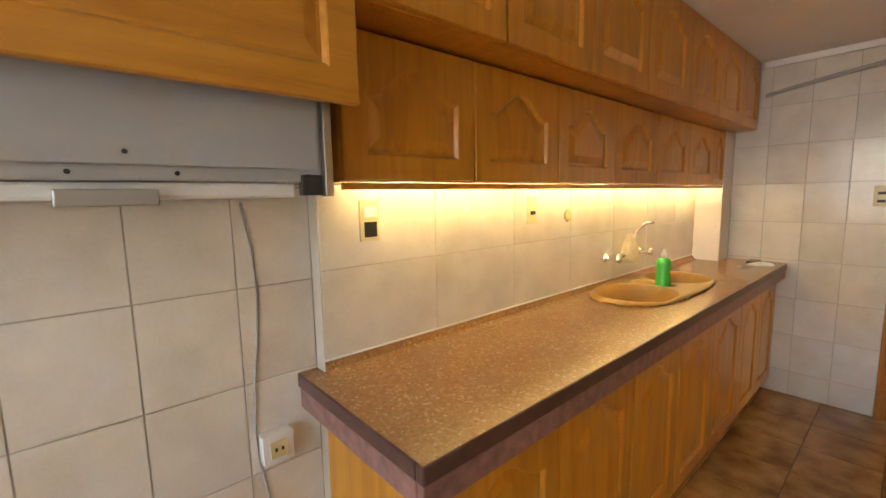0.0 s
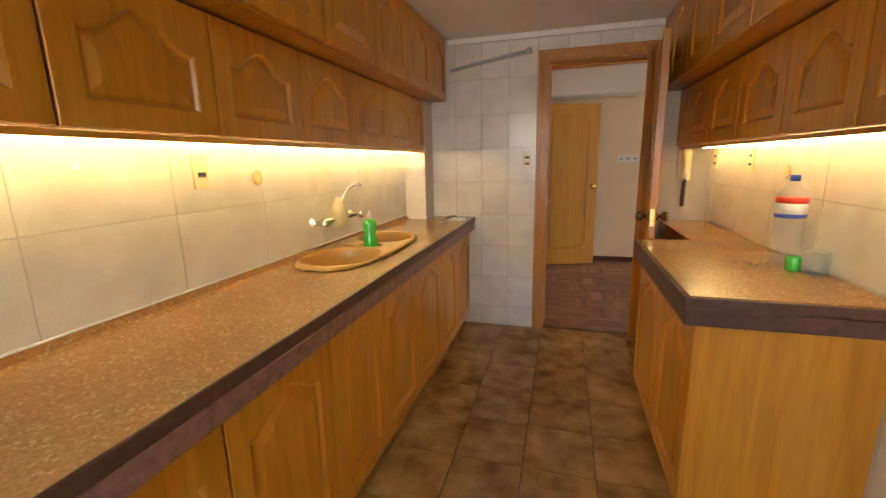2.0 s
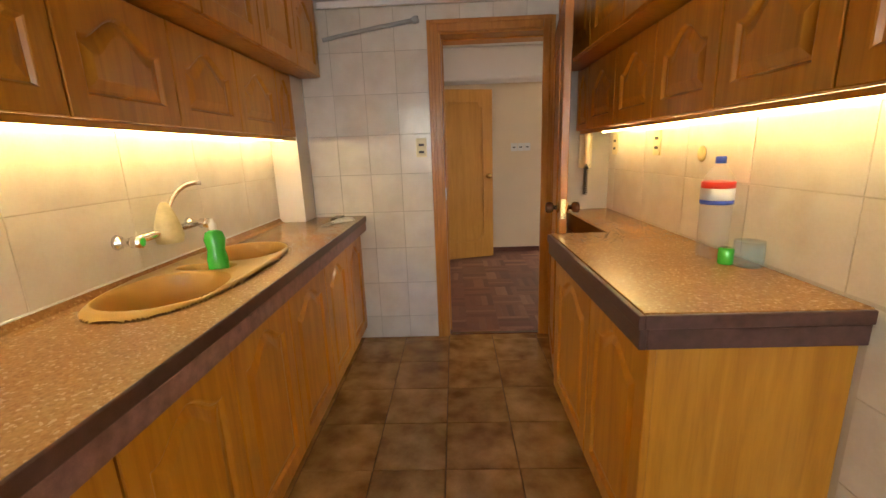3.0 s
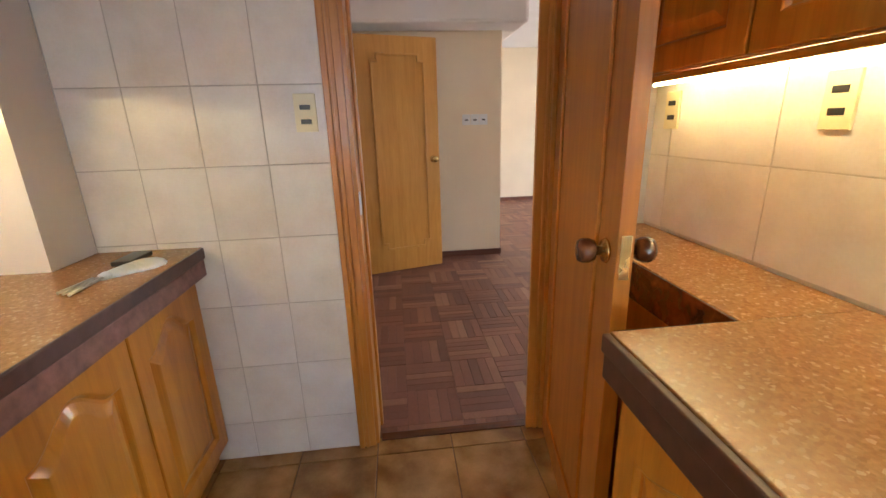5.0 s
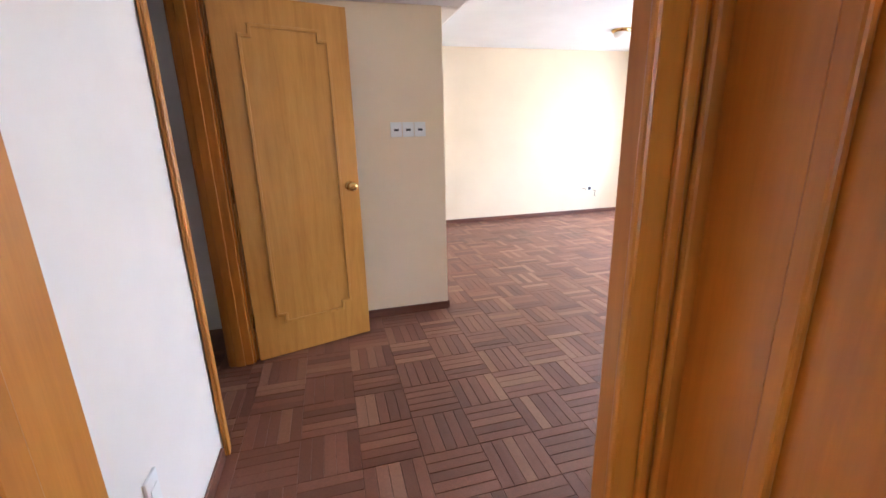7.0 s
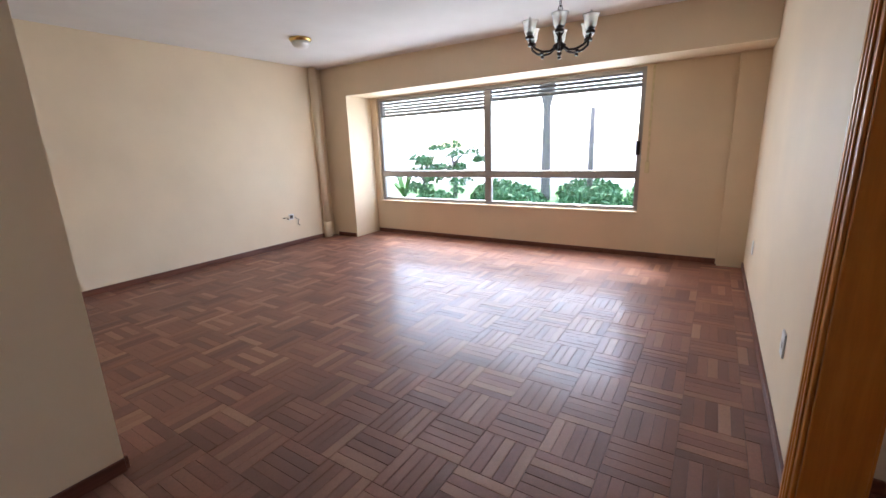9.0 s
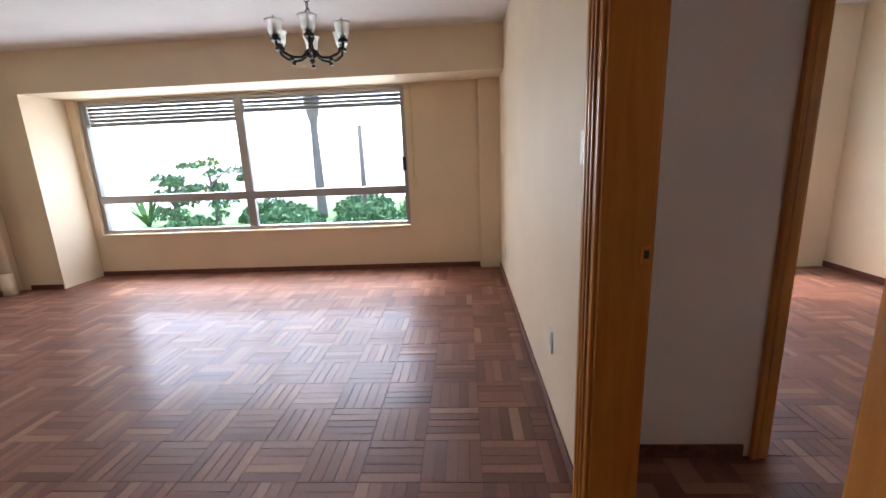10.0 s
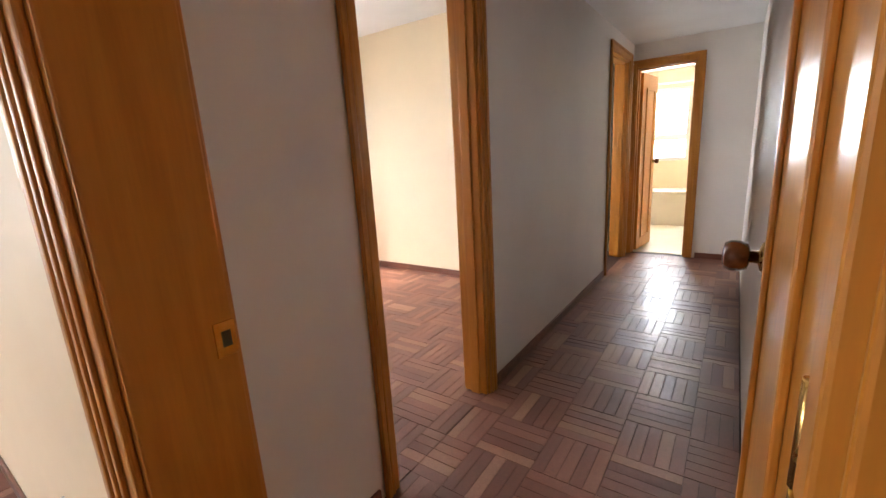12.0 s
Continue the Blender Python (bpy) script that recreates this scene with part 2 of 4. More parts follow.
def structure(name, boxes, material, label=""):
    bm = bmesh.new()
    for b in boxes:
        box(bm, *b)
    return tagged(part(name, bm, material), label, kind="structure")


# ---- rooms ----
KC, LC, CC = 2.22, 2.43, 2.21   # ceilings of kitchen, living room and corridor
YK, YH = 4.41, 4.68             # both faces of the wall between kitchen and hall
YL = 4.645                      # living room face of the same wall past the corridor door

structure("floor_kitchen", [(-0.6, 1.8, -1.3, 4.44, -0.1, -0.006)], FGROUT, "brown tiled kitchen floor")
structure("floor", [(0.3, 6.5, 4.44, 10.1, -0.1, -0.006), (1.95, 6.1, -0.3, 4.44, -0.1, -0.006), (-1.2, 0.3, 5.4, 7.2, -0.1, -0.006)], SUBF, "dark basket-weave parquet floor")
structure("floor_bathroom", [(2.1, 3.9, -2.6, -0.3, -0.1, 0.0)], TUB, "pale glossy bathroom floor")
structure("ceiling_kitchen", [(-0.7, 1.9, -1.4, 4.45, KC, KC + 0.15)], CEIL, "white painted kitchen ceiling")
structure("ceiling_living", [(0.2, 6.6, 4.45, 10.2, LC, LC + 0.15)], CEIL, "white painted living room ceiling")
structure("ceiling_corridor", [(1.9, 3.28, -0.4, 4.45, CC, CC + 0.15)], CEIL, "white painted corridor ceiling")
structure("ceiling_bedroom", [(3.28, 6.2, -0.4, 4.45, LC + 0.02, LC + 0.17)], CEIL, "white painted bedroom ceiling")
structure("ceiling_bathroom", [(2.0, 4.0, -2.7, -0.4, CC + 0.05, CC + 0.2)], CEIL, "white bathroom ceiling")

wall_niche = structure("wall_kitchen_niche", [(-0.65, -0.4835, -1.4, 1.365, 0, KC)], GROUT, "tiled cooker niche wall")
wall_sink = structure("wall_kitchen_sink", [(-0.65, -0.4325, 1.365, YK, 0, KC)], PGROUT, "tiled wall behind the sink counter")
wall_right = structure("wall_kitchen_right", [(1.7025, 2.07, -1.4, YK - 0.0035, 0, LC)], PGROUT, "tiled wall behind the short counter")
structure("wall_kitchen_back", [(-0.65, 1.95, -1.5, -1.4, 0, 0.95), (-0.65, 1.95, -1.5, -1.4, 2.1, KC), (-0.65, -0.3, -1.5, -1.4, 0.95, 2.1), (1.5, 1.95, -1.5, -1.4, 0.95, 2.1)], WHITE, "white wall with the kitchen window")
pier = structure("wall_pier", [(-0.436, -0.266, 4.21, YK, 0.0, KC)], WHITE, "narrow pier at the counter's end")

KX0, KX1, KH = 0.605, 1.335, 2.03      # kitchen door opening
CX0, CX1, CH = 2.11, 2.832, 2.03     # corridor door opening
wall_cross = structure("wall_cross_kitchen", [
    (-0.65, KX0, YK - 0.0035, 4.54, 0, LC), (KX1, CX0, YK - 0.0035, 4.465, 0, LC), (KX0, KX1, YK - 0.0035, 4.54, KH, LC)], GROUT, "wall between kitchen and hall")
structure("wall_cross_hall", [
    (-0.65, KX0, 4.54, YH, 0, LC), (KX1, CX0, 4.465, 4.505, 0, LC), (KX1, CX0, 4.505, YH, 2.2, LC), (KX0, KX1, 4.54, YH, KH, LC)], CREAM, "cream hall wall beside the kitchen door")
structure("wall_living_south", [(CX1, 6.5, 4.50, YL, 0, LC), (CX0, CX1, 4.50, YL, CH, LC)], CREAM, "cream living room wall beside the corridor door")
BY0, BY1 = 3.115, 3.845               # bedroom door
EY0, EY1 = 0.02, 0.76                 # further door of the corridor
structure("wall_corridor", [
    (3.145, 3.265, BY1, 4.50, 0, LC), (3.145, 3.265, EY1, BY0, 0, LC), (3.145, 3.265, BY0, BY1, CH, LC),
    (3.145, 3.265, EY0, EY1, CH, LC), (3.145, 3.265, -0.2, EY0, 0, LC),
    (1.95, 2.075, -0.2, 4.41, 0, LC)], WHITE, "white corridor walls")
DX0, DX1 = 2.555, 3.12
structure("wall_corridor_end", [(1.95, DX0, -0.32, -0.2, 0, LC), (DX1, 3.9, -0.32, -0.2, 0, LC), (DX0, DX1, -0.32, -0.2, 1.99, LC)], WHITE, "white corridor end wall")
structure("wall_bedroom", [
    (3.265, 6.1, 1.27, 1.39, 0, LC + 0.02), (5.9, 6.02, 1.39, 1.9, 0, LC + 0.02), (5.9, 6.02, 3.9, 4.50, 0, LC + 0.02),
    (5.9, 6.02, 1.9, 3.9, 0, 0.6), (5.9, 6.02, 1.9, 3.9, 2.05, LC + 0.02)], CREAM, "cream bedroom walls")
structure("wall_far_bedroom", [
    (3.265, 5.2, -0.32, -0.2, 0, LC), (5.1, 5.2, -0.2, 0.2, 0, LC), (5.1, 5.2, 1.1, 1.27, 0, LC), (5.1, 5.2, 0.2, 1.1, 0, 0.6), (5.1, 5.2, 0.2, 1.1, 2.0, LC)], WHITE, "white walls of the further room")
structure("wall_bathroom", [
    (2.1, 2.2, -2.6, -0.32, 0, CC + 0.05), (3.6, 3.7, -2.6, -0.32, 0, CC + 0.05),
    (2.1, 2.79, -2.7, -2.6, 0, CC + 0.05), (3.32, 3.7, -2.7, -2.6, 0, CC + 0.05), (2.79, 3.32, -2.7, -2.6, 0, 0.93), (2.79, 3.32, -2.7, -2.6, 2.0, CC + 0.05)], CREAM, "pale bathroom walls")
structure("wall_living_north", [(1.77, 6.6, 9.95, 10.1, 0, LC)], CREAM, "cream living room wall")
structure("wall_pillar", [(0.32, 1.77, 6.95, 10.1, 0, LC)], CREAM, "cream wall end with switches")
HY0, HY1 = 5.80, 6.53
structure("wall_hall_left", [(0.32, 0.44, YH, HY0, 0, LC), (0.32, 0.44, HY1, 6.95, 0, LC), (0.32, 0.44, HY0, HY1, 2.03, LC)], WHITE, "white hall wall with an open door")
structure("wall_side_room", [(-1.2, -1.1, 5.3, 7.2, 0, LC), (-1.2, 0.32, 5.2, 5.3, 0, LC), (-1.2, 0.32, 7.1, 7.2, 0, LC)], WHITE, "plain walls of the side room")
structure("ceiling_side_room", [(-1.2, 0.2, 5.2, 7.2, LC, LC + 0.1)], CEIL, "plain side room ceiling")
bm = bmesh.new()
box(bm, 0.44, 1.92, 6.62, 6.95, 2.075, LC, bev=0.03)
box(bm, 1.771, 1.92, 6.95, 9.95, 2.075, LC, bev=0.03)
tagged(part("ceiling_beam", bm, WHITE), "white plastered beam with rounded edge", kind="structure")
WX = 6.28                              # window wall
WY0, WY1, WZ0, WZ1 = 5.66, 9.36, 0.50, 2.02
structure("wall_window", [
    (WX, 6.5, YL, WY0, 0, LC), (WX, 6.5, WY1, 9.95, 0, LC), (WX, 6.5, WY0, WY1, 0, WZ0), (WX, 6.5, WY0, WY1, WZ1, LC)], CREAM, "cream wall round the wide window")
structure("window_beam", [(5.77, WX, YL, 9.95, 2.03, LC)], CREAM, "cream boxed beam above the window")
structure("wall_column", [(5.77, WX, 9.46, 9.95, 0, 2.03)], CREAM, "cream column beside the window")
structure("wall_pier_window", [(6.21, WX, YL, 4.87, 0, 2.03)], CREAM, "shallow cream pier in the corner")
bm = bmesh.new()
pipe(bm, [(5.6, 9.91, 0.24), (5.6, 9.91, LC)], 0.055, 14)
pipe(bm, [(5.6, 9.91, 0.0), (5.6, 9.91, 0.235)], 0.062, 14)
tagged(part("wall_pipe", bm, CREAM), "cream painted drain pipe in the corner", "pipe")

bb = [(2.0, 5.55, 9.935, 9.949, 0, 0.06), (1.771, 1.785, 6.95, 9.93, 0, 0.06), (1.14, 1.77, 6.936, 6.949, 0, 0.06),
      (6.265, 6.279, 4.88, 9.45, 0, 0.055), (5.755, 5.769, 9.47, 9.84, 0, 0.055), (2.945, 6.2, YL + 0.001, YL + 0.014, 0, 0.06),
      (3.131, 3.144, 3.93, 4.495, 0, 0.06), (3.131, 3.144, 0.85, 3.03, 0, 0.06), (2.08, 2.47, -0.199, -0.186, 0, 0.06),
      (0.441, 0.454, YH + 0.03, 5.72, 0, 0.06), (3.27, 5.9, 1.391, 1.404, 0, 0.06)]
for b in bb:
    tagged(boxpart("baseboard", b, BASEB, bev=0.003), "dark red-brown wooden skirting board", kind="structure")
tagged(boxpart("crown_trim", (-0.12, 1.7, 4.385, 4.405, KC - 0.04, KC - 0.001), WHITE, bev=0.005), "white strip along the ceiling", kind="structure")


# ---- doors ----
def door_frame(name, axis, a0, a1, f0, f1, h, label, first=None, last=None, wide=0.06, rebate=0.0, flat_first=False):
    """A lined opening: a0..a1 along the wall, f0..f1 through it; axis 'x' or 'y' is the wall's direction.
    first, last: the wall's faces at a0 and a1 where they differ; wide: casing past a1; rebate: how far the near casing at a1 stands into the opening."""
    root = tagged(new(name), label, kind="structure")

    def put(nm, u0, u1, w0, w1, z0, z1, bev=0.004):
        d = (u0, u1, w0, w1, z0, z1) if axis == 'x' else (w0, w1, u0, u1, z0, z1)
        boxpart(nm, d, FRAME, root, bev=bev)
    t = 0.022
    p0, p1 = first or (f0, f1)
    q0, q1 = last or (f0, f1)
    put("jamb", a0, a0 + t, p0 - 0.004, p1 + 0.004, 0, h)
    put("jamb", a1 - t, a1, q0 - 0.004, q1 + 0.004, 0, h)
    put("jamb", a0 + t, a1 - t, f0 - 0.004, f1 + 0.004, h - t, h)
    mid = (f0 + f1) / 2
    if not first:
        put("stop", a0 + t, a0 + t + 0.012, mid - 0.03, mid + 0.02, 0, h - t)
    if not last:
        put("stop", a1 - t - 0.012, a1 - t, mid - 0.03, mid + 0.02, 0, h - t)
    put("stop", a0 + t + 0.012, a1 - t - 0.012, mid - 0.03, mid + 0.02, h - t - 0.012, h - t)
    for s, fa, fb, fc in ((-1, p0, q0, f0), (1, p1, q1, f1)):
        def face(f, lo, hi):
            return (f + lo, f + hi) if s > 0 else (f - hi, f - lo)
        in1 = a1 - 0.008 - (rebate if s < 0 else 0)
        out1 = a1 + (0.0 if rebate and s < 0 else wide)
        for u0, u1, f, edge in ((a0 - 0.06, a0 + 0.008, fa, -1), (in1, out1, fb, 1)):
            put("casing", u0, u1, *face(f, 0.004, 0.016), 0, h + 0.06)
            v = (u0, u0 + 0.022) if edge < 0 else (u1 - 0.022, u1)
            put("casing_bead", *v, *face(f, 0.016, 0.026), 0, h + 0.06, 0.004)
            n = 2 if u1 - u0 > 0.09 else 0 if flat_first and edge < 0 else 1
            for k in range(n):
                q = u0 + (u1 - u0) * (k + 1) / (n + 1)
                put("casing_bead", q - 0.006, q + 0.008, *face(f, 0.016, 0.023), 0, h + 0.02, 0.003)
        put("casing", a0 + 0.008, in1, *face(fc, 0.004, 0.016), h - 0.008, h + 0.06)
        put("casing_bead", a0 - 0.036, out1 - 0.024, *face(fc, 0.016, 0.024), h + 0.036, h + 0.06, 0.003)
    return root


def knob(parent, m, material):
    bm = bmesh.new()
    lathe(bm, [(0.026, 0), (0.03, 0.004), (0.026, 0.01), (0.012, 0.014), (0.011, 0.026)], 20, m)
    k = part("rosette", bm, BRASS, parent, "worn brass rosette")
    bm = bmesh.new()
    lathe(bm, [(0.012, 0.026), (0.024, 0.030), (0.029, 0.042), (0.029, 0.056), (0.024, 0.066), (0.010, 0.069)], 20, m)
    part("knob", bm, material, parent, "round door knob")
    return k


def door_leaf(name, w, h, m, label, style, knobmat, both=True):
    root = empty(name, label, "door")
    bm = bmesh.new()
    box(bm, 0, w, -0.018, 0.018, 0.008, h, bev=0.002)
    part("leaf", bm, LEAF if style == "notched" else FRAME, root)
    for s in (-1, 1):
        y0 = s * 0.018
        bm = bmesh.new()
        if style == "notched":
            x0, x1, z0, z1, n = 0.13, w - 0.12, 0.22, h - 0.14, 0.05
            pts = [(x0, z0 + n), (x0 + n, z0 + n), (x0 + n, z0), (x1 - n, z0), (x1 - n, z0 + n), (x1, z0 + n), (x1, z1 - n), (x1 - n, z1 - n), (x1 - n, z1), (x0 + n, z1), (x0 + n, z1 - n), (x0, z1 - n)]
        else:
            x0, x1, z0, z1 = 0.13, w - 0.13, 0.14, h - 0.16
            pts = [(x0, z0), (x1, z0), (x1, z1), (x0, z1)]
        r = 0.009 if style == "notched" else 0.010
        for (ax, az), (bx, bz) in zip(pts, pts[1:] + pts[:1]):
            box(bm, min(ax, bx) - r, max(ax, bx) + r, min(y0, y0 + s * 0.010), max(y0, y0 + s * 0.010), min(az, bz) - r, max(az, bz) + r, bev=0.003)
        part("moulding", bm, LEAF if style == "notched" else FRAME, root, "raised moulding outline")
        knob(root, pose(w - 0.06, y0, 1.0, 90 if s < 0 else -90), knobmat)
    bm = bmesh.new()
    box(bm, w - 0.001, w + 0.002, -0.011, 0.011, 0.95, 1.05)
    part("latch_plate", bm, BRASS, root, "brass latch plate")
    for z in (0.25, 1.0, 1.75):
        bm = bmesh.new()
        pipe(bm, [(-0.004, 0.022, z - 0.045), (-0.004, 0.022, z + 0.045)], 0.006, 8)
        part("hinge", bm, BRASS, root, "brass hinge")
    root.matrix_world = m
    return root


kf = door_frame("door_frame_kitchen", 'x', KX0, KX1, YK, YH, KH, "moulded orange-brown kitchen door frame", last=(YK + 0.012, 4.505), rebate=0.066)
cf = door_frame("door_frame_corridor", 'x', CX0, CX1, 4.50, YL, CH, "moulded orange-brown corridor door frame", first=(4.47, 4.505), last=(4.50, YL), wide=0.10, flat_first=True)
bf = door_frame("door_frame_bedroom", 'y', BY0, BY1, 3.145, 3.265, CH, "moulded orange-brown bedroom door frame")
door_frame("door_frame_far", 'y', EY0, EY1, 3.145, 3.265, CH, "orange-brown door frame at the corridor's end")
door_frame("door_frame_bathroom", 'x', DX0, DX1, -0.32, -0.2, 1.99, "orange-brown bathroom door frame")
hf = door_frame("door_frame_hall", 'y', HY0, HY1, 0.32, 0.44, 2.03, "orange-brown frame of the hall door")
a = math.degrees(math.atan2(-0.64, -0.105))
door_leaf("kitchen_door", 0.695, 1.99, pose(1.352, 4.412, 0, 0, 0, a), "open orange-brown panelled kitchen door with wooden knobs", "panel", DARKWOOD)
door_leaf("hall_door", 0.70, 1.985, pose(0.475, 6.535, 0, 0, 0, 16.5), "open light veneer door with notched moulding", "notched", BRASS)
door_leaf("corridor_door", 0.62, 1.99, pose(2.104, 4.44, 0, 0, 0, -90), "open orange-brown corridor door with dark wooden knob", "panel", DARKWOOD)
door_leaf("bathroom_door", 0.53, 1.95, pose(3.085, -0.345, 0, 0, 0, -97), "open orange-brown panelled bathroom door", "panel", DARKWOOD)
for nm, dims, par, mt, lab in (
        ("strike_plate", (2.8065, 2.8105, 4.498, 4.53, 0.93, 0.985), cf, BRASS, "worn brass strike plate"),
        ("latch_hole", (2.8058, 2.8066, 4.506, 4.52, 0.945, 0.97), cf, BLACK, "dark latch hole"),
        ("strike_plate", (0.626, 0.633, 4.41, 4.435, 0.985, 1.065), kf, STEEL, "steel strike plate"),
        ("hinge_leaf", (2.132, 2.135, 4.472, 4.502, 0.885, 0.972), cf, BRASS, "brass hinge leaf"),
        ("hinge_leaf", (2.132, 2.135, 4.472, 4.502, 1.70, 1.79), cf, BRASS, "brass hinge leaf"),
        ("strike_plate", (3.18, 3.21, BY0 + 0.0215, BY0 + 0.026, 0.93, 1.0), bf, BRASS, "brass strike plate")):
    boxpart(nm, dims, mt, par, lab)
tagged(boxpart("threshold_kitchen", (KX0 + 0.03, KX1 - 0.03, 4.42, 4.46, -0.004, 0.006), DARKWOOD, bev=0.002), "dark wooden threshold strip", kind="structure")


# ---- windows ----
def window(name, axis, a0, a1, z0, z1, face, splits, transom, depth=0.06, material=ALU, label=""):
    root = tagged(new(name), label, kind="structure")

    def put(nm, u0, u1, z_0, z_1, d0, d1, mt, bev=0.004):
        d = (d0, d1, u0, u1, z_0, z_1) if axis == 'y' else (u0, u1, d0, d1, z_0, z_1)
        return boxpart(nm, d, mt, root, bev=bev)
    f0, f1 = face, face + depth
    w = 0.05
    put("window_frame", a0, a1, z0, z0 + w, f0, f1, material)
    put("window_frame", a0, a1, z1 - w, z1, f0, f1, material)
    put("window_frame", a0, a0 + w, z0 + w, z1 - w, f0, f1, material)
    put("window_frame", a1 - w, a1, z0 + w, z1 - w, f0, f1, material)
    if transom:
        put("transom", a0 + w, a1 - w, transom - 0.045, transom + 0.045, f0 - 0.005, f1, material)
    for s in splits:
        put("mullion", s - 0.05, s + 0.05, z0 + w, (transom - 0.045) if transom else z1 - w, f0 + 0.004, f1 - 0.004, material)
        if transom:
            put("mullion", s - 0.05, s + 0.05, transom + 0.045, z1 - w, f0 + 0.004, f1 - 0.004, material)
    edges = [a0 + w] + [s + q for s in splits for q in (-0.05, 0.05)] + [a1 - w]
    for p, q in zip(edges[0::2], edges[1::2]):
        for r0, r1 in (((z0 + w, transom - 0.045), (transom + 0.045, z1 - w)) if transom else ((z0 + w, z1 - w),)):
            g = put("pane", p, q, r0, r1, face + depth * 0.45, face + depth * 0.45 + 0.006, GLASS, 0)
            g.visible_shadow = False
    return root


MY = 7.52
win = window("window_living", 'y', WY0, WY1, WZ0, WZ1, WX + 0.04, [MY], 0.91, label="wide aluminium window with shutters half raised")
boxpart("window_sill", (WX - 0.02, WX + 0.04, WY0, WY1, WZ0 - 0.02, WZ0 + 0.006), CREAM, win, "painted sill", bev=0.004)


def shutter(y0, y1, zb):
    root = tagged(new("roller_shutter"), "grey roller shutter partly lowered outside the window", "shutter", "window shutters")
    z = WZ1 - 0.02
    i = 0
    while z > zb + 0.001:
        boxpart("slat", (WX + 0.125, WX + 0.137, y0, y1, z - 0.038, z - (0.006 if i == 2 else 0.001)), SHUT, root, bev=0.002)
        z -= 0.042
        i += 1
    boxpart("bottom_bar", (WX + 0.12, WX + 0.142, y0, y1, z - 0.045, z), SHUT, root, bev=0.003)


shutter(MY + 0.03, WY1 - 0.03, 1.79)
shutter(WY0 + 0.03, MY - 0.03, 1.90)
strap = empty("shutter_strap", "beige shutter strap beside the window", "strap")
boxpart("band", (WX - 0.012, WX - 0.006, 5.58, 5.602, 1.05, 2.02), RAG, strap)
boxpart("winder", (WX - 0.02, WX - 0.001, 5.57, 5.612, 0.93, 1.05), PVC, strap, bev=0.004)
boxpart("plate", (WX - 0.006, WX - 0.001, 5.57, 5.612, 1.05, 2.02), CREAM, strap)
tagged(boxpart("window_latch", (WX + 0.022, WX + 0.04, 5.68, 5.72, 1.12, 1.27), BLACK, bev=0.004), "dark latch on the window frame", "latch")
window("window_bathroom", 'x', 2.79, 3.32, 0.93, 2.0, -2.68, [], 1.28, material=WPLAS, label="white bathroom window")
# bedroom window is out of view, added to let light in from +x
window("window_bedroom", 'y', 1.9, 3.9, 0.6, 2.05, 5.93, [2.9], 0, label="unseen aluminium bedroom window added for daylight")
# further room's window is unseen, added as an opening for its lamp
window("window_far_room", 'y', 0.2, 1.1, 0.6, 2.0, 5.12, [], 0, label="unseen window added to light the further room")
window("window_kitchen", 'x', -0.3, 1.5, 0.95, 2.1, -1.48, [0.6], 0, label="kitchen window")


# ---- kitchen cabinets ----
def arch(w, h, inset, rise):
    x0, x1, z0, z1 = inset, w - inset, inset, h - inset
    n = 18
    pts = [(x0, z0), (x1, z0)]
    for i in range(n + 1):
        u = 1 - 2 * i / n
        k = 0.0 if abs(u) > 0.86 else (0.5 + 0.5 * math.cos(math.pi * u / 0.86)) ** 0.8
        pts.append(((x0 + x1) / 2 + u * (x1 - x0) / 2, z1 - rise + rise * k))
    return pts


def cab_door(parent, y0, y1, z0, z1, x, side, arched=True, material=CAB):
    """A cabinet door in the plane x, facing +x (side 1) or -x (side -1)."""
    w, h = y1 - y0, z1 - z0
    ins = min(0.065, w * 0.16)
    rise = min(0.07, h * 0.2) if arched else 0.0
    g = 0.003

    def ring(bm, pts, lift):
        return [bm.verts.new((x + side * lift, y0 + py, z0 + pz)) for py, pz in pts]

    def skin(bm, rings):
        for a, b in zip(rings, rings[1:]):
            for i in range(len(a)):
                bm.faces.new((a[i], a[(i + 1) % len(a)], b[(i + 1) % len(b)], b[i]))

    def border(m):
        inner = arch(w, h, ins, rise)
        top = [(min(max(py, m), w - m), h - m) for py, pz in inner[2:]]
        top[0], top[-1] = (w - m, h - m), (m, h - m)
        return [(m, m), (w - m, m)] + top
    bm = bmesh.new()
    skin(bm, [ring(bm, border(g), 0.0), ring(bm, border(g), 0.017), ring(bm, border(g + 0.003), 0.020), ring(bm, arch(w, h, ins, rise), 0.020),
              ring(bm, arch(w, h, ins + 0.004, rise), 0.0175), ring(bm, arch(w, h, ins + 0.010, rise), 0.008)])
    d = part("door", bm, material, parent)
    bm = bmesh.new()
    rings = [ring(bm, arch(w, h, ins + off, rise), lift) for off, lift in ((0.009, 0.002), (0.010, 0.008), (0.018, 0.008), (0.042, 0.0165), (0.046, 0.0175))]
    skin(bm, rings)
    bm.faces.new(rings[-1])
    part("panel", bm, material, d, "raised panel with arched top")
    return d


